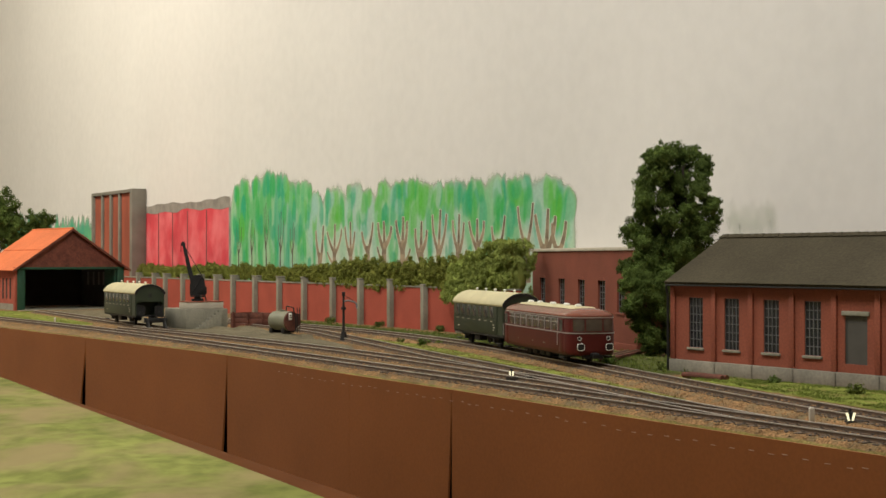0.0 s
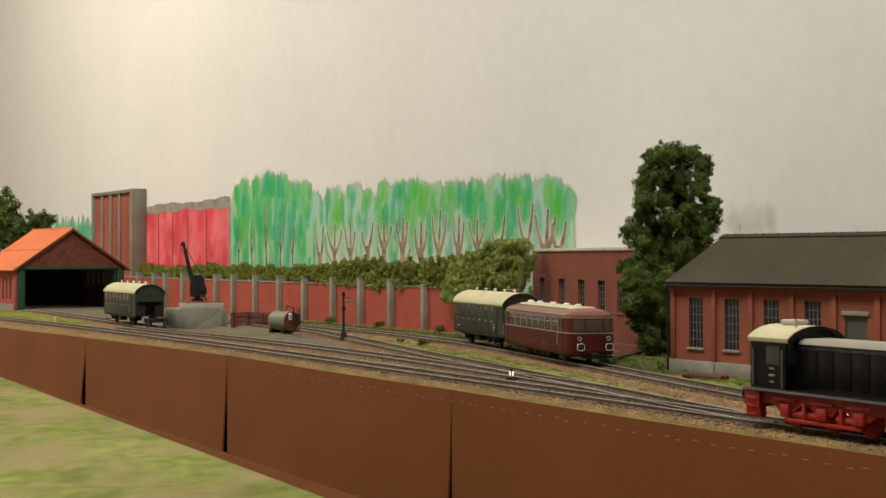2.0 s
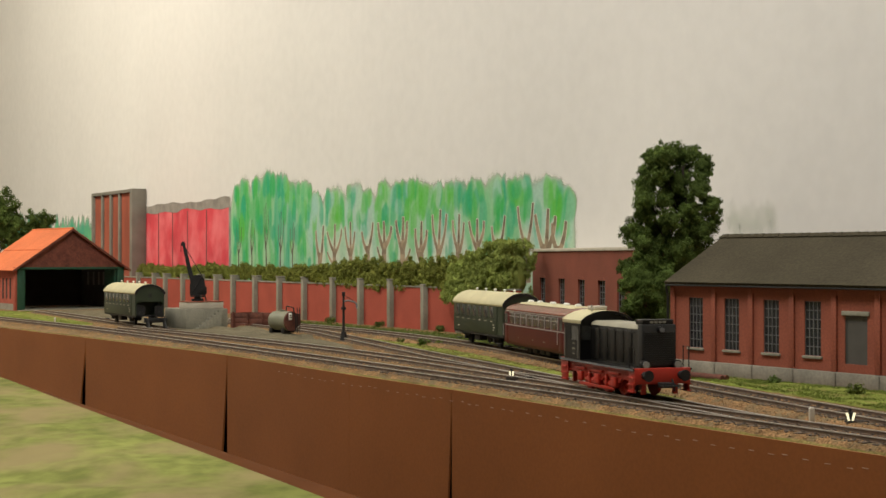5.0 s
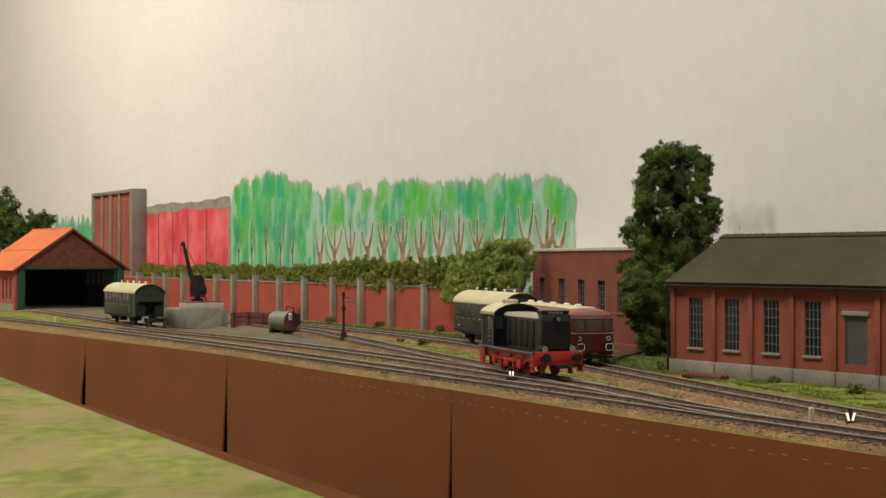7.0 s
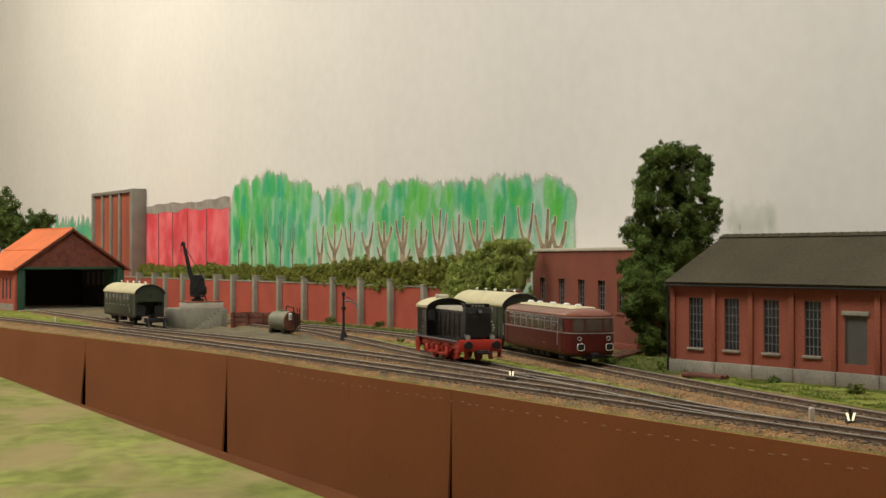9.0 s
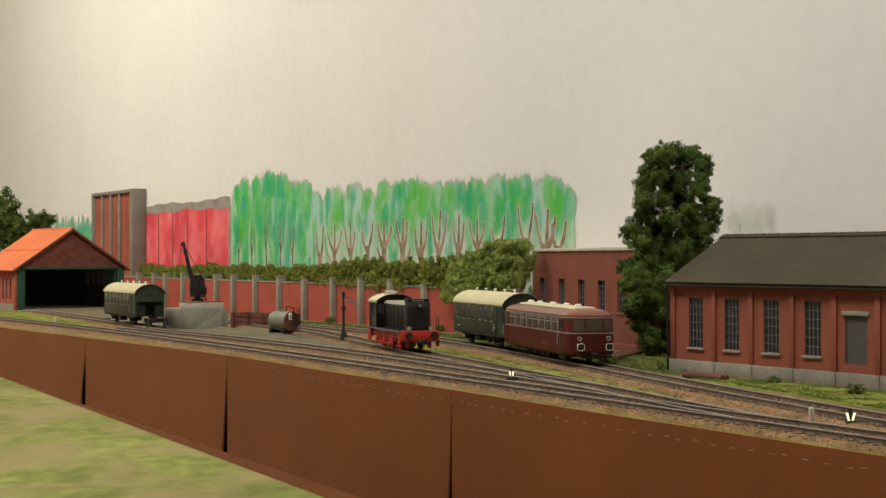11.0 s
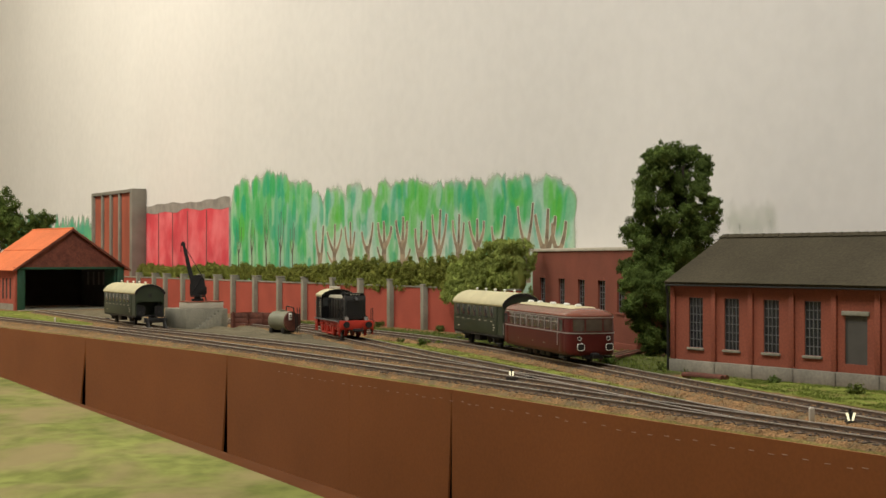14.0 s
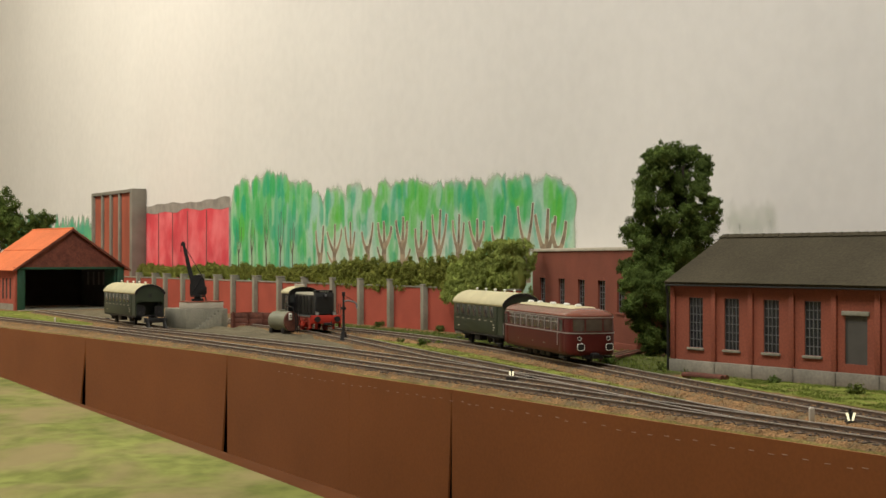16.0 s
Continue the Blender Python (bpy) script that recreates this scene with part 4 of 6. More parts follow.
def hedge():
    """Drooping greenery in mounds along the top of the yard wall, and one large bush against the factory."""
    r = random.Random(12)
    L = (WALL_B - WALL_A).length
    crest = [(60, 60), (116, 61), (330, 61), (470, 62), (560, 63), (640, 62), (760, 67), (860, 71), (930, 70), (1000, 72), (1160, 73)]

    def top(s):
        for (a, za), (c, zc) in zip(crest, crest[1:]):
            if s <= c:
                return za + (zc - za) * max(0, s - a) / (c - a)
        return crest[-1][1]
    s = 76
    while s < 1090:
        w = r.uniform(26, 44)
        hi = top(s) - GROUND + r.uniform(-4, 4.0)
        over = max(0.0, min(1.0, (s - 620) / 300))                # how far it hangs over the wall's face
        lo = 47 - 8.0 * over + r.uniform(-1.5, 2.5)
        rows = []
        mid = 11 - 4 * over
        rows += [(x * w, mid, (hi + lo) / 2 - 2.5, w * 0.3, 5.0, (hi - lo) / 2 - 3.0) for x in (-0.4, 0.0, 0.4)]
        for _ in range(int(w * 1.5) + 18):
            x = r.uniform(-0.62, 0.62) * w
            arch = hi - (hi - lo) * 0.45 * (abs(x) / (0.62 * w)) ** 2.2
            z = r.uniform(lo + 2, arch - 2.5)
            y = r.uniform(5.0, 16) if over < 0.1 else r.uniform(-2.0 * over, 14)
            rows.append((x, y, z, r.uniform(1.7, 3.8), r.uniform(2.0, 3.4), r.uniform(2.4, 5.2)))
        ivy("ivy_bush", WALL_A + ALONG * s, rows, r, "olive green climbing bush hanging over the yard wall", IVY, hi - 12)
        s += w * 0.72
    # the large bush: its outline climbs towards the factory
    base = WALL_A + ALONG * 1098
    rows = []
    for x in range(-48, 30, 11):
        hi = 63 + 31.0 * min(1.0, (x + 66) / 84) ** 0.75
        rows.append((x, 2 + max(0.0, x) * 0.45, (hi + 32) / 2 - 3, 12, 9 + max(0.0, x) * 0.2, (hi - 32) / 2 - 3))
    for _ in range(190):
        x = r.uniform(12, 38)
        rows.append((x, r.uniform(2, x * 0.85), r.uniform(32, 91), r.uniform(2.0, 4.0), r.uniform(2.2, 3.8), r.uniform(2.4, 5.4)))
    for _ in range(720):
        x = r.uniform(-62, 37)
        hi = 63 + 31.0 * min(1.0, max(0.0, (x + 66) / 84)) ** 0.75 + 1.5 * math.sin(x * 0.21)
        z = r.uniform(32, hi - 2.5)
        f = (z - 34) / (hi - 34)
        rows.append((x, r.uniform(-15 + 10 * f, 4 + max(0.0, x) * 0.8), z, r.uniform(1.8, 4.0), r.uniform(2.2, 3.8), r.uniform(2.4, 5.4)))
    ivy("ivy_bush", base, rows, r, "large yellow-green bush swelling over the wall beside the factory", IVY_LIGHT, 60)


hedge()


def turf_patch(name, outline, label, mat=TURF, lift=0.35, tufts=0, tall=2.0, blade=GRASS):
    """A thin, uneven patch laid on the ground, with blades where tufts is set."""
    r = random.Random(len(outline) * 31 + int(outline[0][0]))
    pts = [p for p, d in curve_points(list(outline) + [outline[0]], 7)]
    cx = sum(p.x for p in pts) / len(pts)
    cy = sum(p.y for p in pts) / len(pts)
    b = B()
    rings = []
    for f, h in ((1.0, -0.9), (0.95, 0.25), (0.75, 0.6), (0.4, 0.9), (0.05, 1.0)):
        ring = []
        for p in pts:
            x, y = cx + (p.x - cx) * f, cy + (p.y - cy) * f
            wob = 1.5 * noise.noise(Vector((x, y, 4)) * 0.12) if f == 1.0 else 0
            ring.append((x + wob, y + wob, GROUND + lift + h * lift + 0.9 * noise.noise(Vector((x, y, 0)) * 0.06) * (f < 1)))
        rings.append(ring)
    loft(b, rings)
    solo(name, b, mat, label, "gravel" if mat is CINDER else "grass", "stuff")
    if tufts:
        verts, faces = [], []
        lo = Vector((min(p.x for p in pts), min(p.y for p in pts)))
        hi = Vector((max(p.x for p in pts), max(p.y for p in pts)))
        n = 0
        while n < tufts:
            x, y = r.uniform(lo.x, hi.x), r.uniform(lo.y, hi.y)
            inside = False
            for p, q in zip(pts, pts[1:] + pts[:1]):
                if (p.y > y) != (q.y > y) and x < (q.x - p.x) * (y - p.y) / (q.y - p.y) + p.x:
                    inside = not inside
            n += 1
            if not inside or noise.noise(Vector((x, y, 9)) * 0.07) < -0.25:
                continue
            z = GROUND + lift * 1.3
            for _ in range(5):
                an, h = r.uniform(0, 6.28), r.uniform(0.4, 1.0) * tall
                ox, oy = r.uniform(-1, 1), r.uniform(-1, 1)
                dx, dy = math.cos(an) * 0.3, math.sin(an) * 0.3
                k = len(verts)
                verts += [((x + ox - dx) * MM, (y + oy - dy) * MM, z * MM), ((x + ox + dx) * MM, (y + oy + dy) * MM, z * MM), ((x + ox * 1.8) * MM, (y + oy * 1.8) * MM, (z + h) * MM)]
                faces.append((k, k + 1, k + 2))
        me = bpy.data.meshes.new("grass_blades")
        me.from_pydata(verts, [], faces)
        me.materials.append(blade)
        tagged(new("grass_blades", me), "short fibrous green grass blades", "grass", "", "stuff")


turf_patch("grass_strip", [(-118, 1470), (-80, 1400), (-30, 1300), (8, 1200), (48, 1080), (78, 975), (112, 850), (132, 770), (126, 765), (98, 850), (66, 970), (30, 1080), (-12, 1190), (-50, 1290), (-100, 1410)], "yellow-green grass strip between the tracks", tufts=9000, tall=1.2, blade=MOSS)
turf_patch("grass_verge", [(158, 945), (196, 890), (246, 818), (314, 730), (330, 600), (262, 610), (232, 680), (205, 760), (176, 850), (150, 925)], "bright green grass verge before the brick workshop", lift=0.9, tufts=26000, tall=1.3, blade=VERGE)
turf_patch("grass_foot", [(-190, 1775), (-110, 1650), (-40, 1535), (40, 1405), (88, 1390), (146, 1180), (178, 1090), (178, 975), (136, 955), (118, 1010), (105, 1075), (76, 1165), (30, 1290), (-30, 1420), (-115, 1565)], "rough dark green grass at the foot of the yard wall, darkened for shade", TURF_SHADED, tufts=12000, tall=3.4)
turf_patch("grass_verge", [(-680, 2040), (-600, 2060), (-520, 1960), (-440, 1830), (-380, 1690), (-395, 1655), (-450, 1690), (-520, 1795), (-600, 1915)], "pale green grass beside the front track", lift=0.9, tufts=9000, tall=1.3, blade=VERGE)
turf_patch("cinder_yard", [(-72, 1225), (-84, 1275), (-115, 1350), (-160, 1440), (-205, 1540), (-260, 1600), (-320, 1600), (-300, 1520), (-235, 1420), (-165, 1318), (-112, 1235)], "grey cinder surface of the coaling yard", CINDER, 0.9)

turf_patch("cinder_yard", [(-590, 2090), (-490, 2140), (-400, 2120), (-330, 1990), (-250, 1800), (-232, 1650), (-275, 1560), (-330, 1562), (-372, 1660), (-430, 1800), (-520, 1960)], "grey cinder surface round the coach siding", CINDER, 0.5)


def mossy_edge():
    line = curve_points(EDGE, 5)
    b = B()
    rows = []
    for p, d in line:
        ins = Vector((-d.y, d.x))
        ins = ins if ins.x > 0 else -ins
        w = 3.4 + 2.2 * noise.noise(Vector((p.x, p.y, 2)) * 0.05)
        q = p + ins * w
        h = 0.7 + 0.5 * noise.noise(Vector((p.x, p.y, 7)) * 0.12)
        m = p + ins * w * 0.5
        rows.append([(p.x, p.y, GROUND - 0.3), (m.x, m.y, GROUND + 0.3 + h), (q.x, q.y, GROUND - 0.4), (m.x, m.y, GROUND - 1)])
    loft(b, rows)
    solo("moss_strip", b, MOSS, "mossy olive-brown lip along the layout edge", "grass", "stuff")


mossy_edge()


def heap(x, y, rx, ry, h, rz, label):
    r = random.Random(int(x * 3 + y))
    b = B()
    rings = []
    for f, q in ((1.0, -0.2), (0.8, 0.25), (0.5, 0.72), (0.22, 0.96), (0.02, 1.0)):
        rings.append([(rx * f * math.cos(a * 0.3) * (1 + 0.14 * math.sin(a * 1.7 + x)), ry * f * math.sin(a * 0.3) * (1 + 0.14 * math.cos(a * 1.1)), h * q + r.uniform(-0.3, 0.3)) for a in range(21)])
    loft(b, rings)
    solo("cinder_heap", b, CINDER, label, "gravel heap", "stuff", x, y, GROUND, rz)


heap(-153, 1398, 36, 24, 4.6, -50, "grey cinder mound under the fuel tank")
heap(-196, 1490, 46, 15, 6.0, -52, "low grey heap of cinders before the bin")
heap(-232, 1535, 30, 12, 4.0, -40, "low grey heap of cinders by the crane block")
heap(-130, 1395, 34, 12, 3.0, -58, "low grey heap of cinders in the yard")


def bushes():
    r = random.Random(3)
    for x, y, s in ((-16, 1268, 6.0), (-2, 1262, 4.5), (-38, 1315, 3.5), (116, 1035, 7.0), (224, 800, 6), (196, 872, 5), (242, 760, 6), (262, 720, 7), (-5, 1505, 6), (-70, 1600, 6), (-130, 1690, 7), (40, 1420, 6), (148, 985, 5), (-250, 1335, 3), (-420, 1580, 3), (20, 850, 2.5), (96, 735, 3)):
        t = thing("grass_tuft", x, y, GROUND, 0, "low clump of green scenery grass", "plant", "grass clumps")
        leaf_part("leaves", leaf_cloud([(r.uniform(-s, s) * 0.7, r.uniform(-s, s) * 0.5, r.uniform(0.3, 0.7) * s, s * 0.5) for _ in range(6)], 7, 0.9, r), GRASS if r.random() < 0.6 else LEAF, t)


bushes()

# ---- yard fittings ----
def crane_block():
    t = thing("crane_platform", -268, 1533, GROUND, 32.0, "grey concrete loading block with a small stair", "platform")
    part("block", box(B(), 0, 47, 0, 60, 0, 22, 0.6), CONCRETE, t)
    part("upper_slab", box(B(), 3.5, 44, 4, 28, 22.05, 29, 0.5), COPING, t, "pale upper slab")
    part("slab_edge", box(B(), 3.1, 44.4, 3.6, 28.4, 29.05, 30.0, 0.2), BRICK, t, "thin brick-red edge")
    for i in range(8):
        part("step", box(B(), 9 + i * 3.7, 12.75 + i * 3.7, -5, -0.05, -1, 2.6 + i * 2.6, 0.15), CONCRETE, t)
    t = thing("yard_crane", -260, 1556, GROUND + 30, 10, "small black coaling crane with raised jib", "crane")
    part("pedestal", cyl(B(), (0, 0, 1.2), 6.5, 2.4, seg=20), BLACK, t)
    part("column", cyl(B(), (0, 0, 7), 3.4, 10), BLACK, t)
    part("turntable", cyl(B(), (0, 0, 5.0), 7.5, 1.2, seg=20), BLACK, t)
    for y in (-5, 5):
        part("side_frame", prism(B(), [(-8, 6), (8, 6), (8.4, 14), (7, 24), (3, 27.5), (-4, 27.5), (-8, 18)], y - 0.5, y + 0.5, "y"), BLACK, t)
        part("frame_rib", tube(B(), [(-7, y * 1.15, 6.5), (5, y * 1.15, 26)], 0.6, 6), BLACK, t)
        part("prop", tube(B(), [(7.5, y, 6), (9, y, 0.6)], 0.7, 6), BLACK, t)
    part("winch_drum", cyl(B(), (2, 0, 16), 3.4, 9, "y"), RUST, t)
    part("gear_wheel", cyl(B(), (3.4, -6.4, 12.5), 4.0, 0.8, "y", 20), BLACK, t)
    part("crank", tube(B(), [(3.4, -6.8, 12.5), (3.4, -9, 12.5), (6.5, -9, 14.5), (6.5, -11, 14.5)], 0.5, 6), BLACK, t)
    part("counterweight", box(B(), 4.2, 9.6, -4.4, 4.4, 7, 15.5, 0.6), BLACK, t)
    part("engine_box", box(B(), -4.5, 4.5, -4.3, 4.3, 17, 25.5, 0.6), BLACK, t)
    for y in (-2.4, 2.4):
        part("jib_beam", loft(B(), [[(x + dx, y * k - 0.5, z), (x + dx, y * k + 0.5, z), (x - dx, y * k + 0.5, z), (x - dx, y * k - 0.5, z)] for x, z, dx, k in ((-5.0, 20, 2.4, 1.0), (-9.0, 36, 2.3, 0.9), (-12.6, 52, 1.8, 0.7), (-14.6, 60, 1.3, 0.6))]), BLACK, t)
    for i in range(8):
        f = 0.06 + i * 0.118
        part("jib_brace", tube(B(), [(-5.0 - 9.6 * f, -2.2 * (1 - 0.4 * f), 20 + 40 * f), (-5.6 - 9.6 * f, 2.2 * (1 - 0.4 * f), 24 + 40 * f)], 0.8, 6), BLACK, t)
    part("pulley", cyl(B(), (-15.0, 0, 60.4), 2.5, 2.4, "y"), BLACK, t)
    part("tie_rod", tube(B(), [(5, 0, 26), (-13.6, 0, 58)], 0.4, 6), BLACK, t)
    part("hook_rope", tube(B(), [(-17.2, 0, 60), (-17.2, 0, 52)], 0.3, 6), BLACK, t)


crane_block()


def bin_and_tank():
    t = thing("coal_bin", -231, 1597, GROUND, -38, "rust-brown low coal bin of boards", "bin")
    for i in range(3):
        part("front_board", box(B(), 0, 75, 0, 1.6, i * 5.4, i * 5.4 + 5.1, 0.2), RUST, t)
        part("rear_board", box(B(), 0, 75, 30, 31.6, i * 5.4, i * 5.4 + 5.1, 0.2), RUST, t)
    for x in (0, 73.4):
        part("end_board", box(B(), x, x + 1.6, 1.7, 29.9, 0, 16), RUST, t)
    for x in (4, 26, 48, 70):
        part("stake", box(B(), x, x + 2, -1.2, -0.1, 0, 17.4), RUST, t)
    t = thing("fuel_tank", -153, 1398, -0.4, -42, "grey-green cylindrical fuel tank with rust-brown end", "tank")
    b = B()
    prof = [(-13, 0.1), (-12.4, 5.2), (-11, 8.2), (-9.6, 9.2), (10.5, 9.2), (12.4, 8.9)]
    loft(b, [[(x, rr * math.cos(k * math.pi / 14), 11.2 + rr * math.sin(k * math.pi / 14)) for k in range(28)] for x, rr in prof])
    body = part("shell", b, TANK, t)
    part("end_plate", cyl(B(), (13.0, 0, 11.2), 9.2, 1.6, "x", 28), RUST, t, "rust-brown flat end")
    part("label_plate", box(B(), 13.9, 14.5, -4.4, -0.4, 12.5, 19, 0.1), WHITE, t, "small white notice plate")
    part("notice_bar", box(B(), 14.5, 14.8, -3.8, -1.2, 16.6, 17.3), BLACK, t)
    part("notice_bar", box(B(), 14.5, 14.8, -3.8, -1.2, 14.4, 15.1), BLACK, t)
    for x in (-9, 8):
        part("cradle", box(B(), x - 2, x + 2, -7, 7, 0, 4.6, 0.3), BLACK, t)
    part("hatch", cyl(B(), (0, 0, 20.6), 2.6, 2.0), TANK, t)
    part("pipe", tube(B(), [(6, 0, 19.5), (6, 0, 24), (9, -2, 25.5), (14.5, 1, 24), (16, 3, 12), (16, 3, 1)], 0.6), BLACK, t)
    part("valve", cyl(B(), (6, 0, 24.6), 1.5, 0.6), RUST, t)
    part("ladder_rail", tube(B(), [(15, 6, 0), (14.6, 6, 24)], 0.35), BLACK, t)
    part("ladder_rail", tube(B(), [(15, 9, 0), (14.6, 9, 24)], 0.35), BLACK, t)
    for i in range(6):
        part("rung", tube(B(), [(15, 6, 3 + i * 3.6), (15, 9, 3 + i * 3.6)], 0.25, 6), BLACK, t)


bin_and_tank()


def water_crane():
    t = thing("water_crane", -88, 1300, GROUND, 0, "dark iron water crane with swung arm", "water crane")
    part("base", cyl(B(), (0, 0, 5.2), 3.7, 10.5, r2=2.2), BLACK, t)
    part("base_plate", cyl(B(), (0, 0, 0.6), 5.2, 1.4), BLACK, t)
    part("hand_wheel", cyl(B(), (4.0, 0, 12), 1.8, 0.6, "x"), BLACK, t)
    part("column", cyl(B(), (0, 0, 26), 1.2, 33, r2=0.9), BLACK, t)
    part("collar", cyl(B(), (0, 0, 31), 2.3, 2.2), BLACK, t)
    part("arm", tube(B(), [(0, 0, 37), (4, 0, 38), (9, 0, 36.8), (11.5, 0, 35), (11.8, 0, 31)], 0.8), FRAME_GREY, t)
    part("arm_stay", tube(B(), [(0, 0, 43), (9, 0, 37.5)], 0.3, 6), BLACK, t)
    part("lantern", box(B(), -1.4, 1.4, -1.4, 1.4, 42, 45.5, 0.3), BLACK, t)
    part("drain", box(B(), 4, 11, -3, 3, 0, 1.0, 0.2), CONCRETE, t)


water_crane()

GLOW = bpy.data.materials.new("lit_lantern_glass")
GLOW.use_nodes = True
GLOW.node_tree.nodes["Principled BSDF"].inputs["Base Color"].default_value = (0.8, 0.75, 0.55, 1)
GLOW.node_tree.nodes["Principled BSDF"].inputs["Emission Color"].default_value = (1.0, 0.93, 0.6, 1)
GLOW.node_tree.nodes["Principled BSDF"].inputs["Emission Strength"].default_value = 1.0


def point_lantern(x, y, rz, lean, cover):
    t = thing("point_lantern", x, y, GROUND, rz, "small black turnout lantern with lit white marks", "signal", "turnout lanterns")
    part("base", box(B(), -3, 3, -2, 2, 0, 1.6, 0.2), BLACK, t)
    part("mast", cyl(B(), (0, 0, 2.4), 0.5, 3), BLACK, t)
    part("lantern_box", box(B(), -1.5, 1.5, -1.1, 1.1, 2.6, 7.0, 0.4), BLACK, t)
    for sx in (-1, 1):
        b = prism(B(), [(sx * 0.3, 2.9), (sx * 1.2, 2.9), (sx * (1.5 + lean), 6.8), (sx * (0.5 + lean), 6.8)], -1.6, -1.2, "y")
        part("lit_mark", b, GLOW, t, "lit white lantern mark")
    part("chimney", cyl(B(), (0, 0, 7.6), 0.8, 1.6), BLACK, t)
    part("lever_box", box(B(), *cover, 0.4), BARK, t, "dark point motor cover")


point_lantern(41.5, 893, 0, 0.0, (-4, 12, -18.0, -14.0, 0, 4.8))
point_lantern(181, 654, 0, 0.7, (-2, 15, -3.0, 2.0, 0, 3.4))


def marker(x, y, h, w):
    t = thing("marker_post", x, y, GROUND, 10, "small white concrete marker post beside the track", "post", "marker posts")
    part("post", box(B(), -w, w, -w * 0.7, w * 0.7, 0, h, 0.25), COPING, t)
    part("top", prism(B(), [(-w, h), (w, h), (w * 0.7, h + 0.7), (-w * 0.7, h + 0.7)], -w * 0.6, w * 0.6, "y"), WHITE, t)


marker(166.5, 664, 7.4, 1.2)
marker(-439, 1662, 7.2, 1.0)


def scrap():
    t = thing("pipe_stack", 160, 906, GROUND, -56, "rusty steel pipes lying before the workshop", "pipes")
    for y, z in ((0, 2.5), (3.8, 2.5)):
        part("pipe", tube(B(), [(-17, y, z), (17, y, z)], 1.8, 10), RUST, t)
    part("bearer", box(B(), -12, -10, -2, 6, 0, 0.8), TIMBER, t)
    part("bearer", box(B(), 10, 12, -2, 6, 0, 0.8), TIMBER, t)
    t = thing("plank_stack", 133, 1100, GROUND, 68, "long reddish timber planks lying in the grass", "planks")
    for i in range(4):
        part("plank", box(B(), -52 + i * 3, 50 - i * 4, -6 + i * 3.1, -3.2 + i * 3.1, 2.2 + (i % 2) * 0.6, 4.0 + (i % 2) * 0.6, 0.15), TIMBER if i % 2 else RUST, t)
    for x in (-40, 0, 36):
        part("bearer", box(B(), x, x + 3, -7, 6, 0, 2.2), TIMBER, t)
    t = thing("buffer_stop", -295, 1512, GROUND, -62, "dark timber buffer stop at the siding's end", "buffer stop")
    for y in (-8.7, 8.7):
        part("upright", box(B(), -2, 2, y - 1.2, y + 1.2, 0, 13, 0.2), BLACK, t)
        part("strut", tube(B(), [(0, y, 11), (10, y, 1)], 1.0, 6), BLACK, t)
    part("beam", box(B(), -4, -2, -12, 12, 9, 14, 0.3), BLACK, t)


scrap()


# ---- rolling stock: local x points to the end that faces the yard throat, z = 0 on the rails ----
def wheel_mesh(r, mat_rim, spokes=0):
    b = B()
    cyl(b, (0, 0, 0), r, 1.6, "y", 28)
    cyl(b, (0, 0.9, 0), r + 0.7, 0.5, "y", 28)
    if spokes:
        for k in range(spokes):
            a = k * 2 * math.pi / spokes
            tube(b, [(math.cos(a) * 1.2, -0.95, math.sin(a) * 1.2), (math.cos(a) * r * 0.8, -0.95, math.sin(a) * r * 0.8)], 0.42, 5)
        cyl(b, (0, -1.0, 0), 1.6, 0.8, "y", 14)
    return mesh_of(b, "wheel", mat_rim)


LOCO_R = 6.2
LOCO_AXLES = (-22.0, 0.0, 21.0)


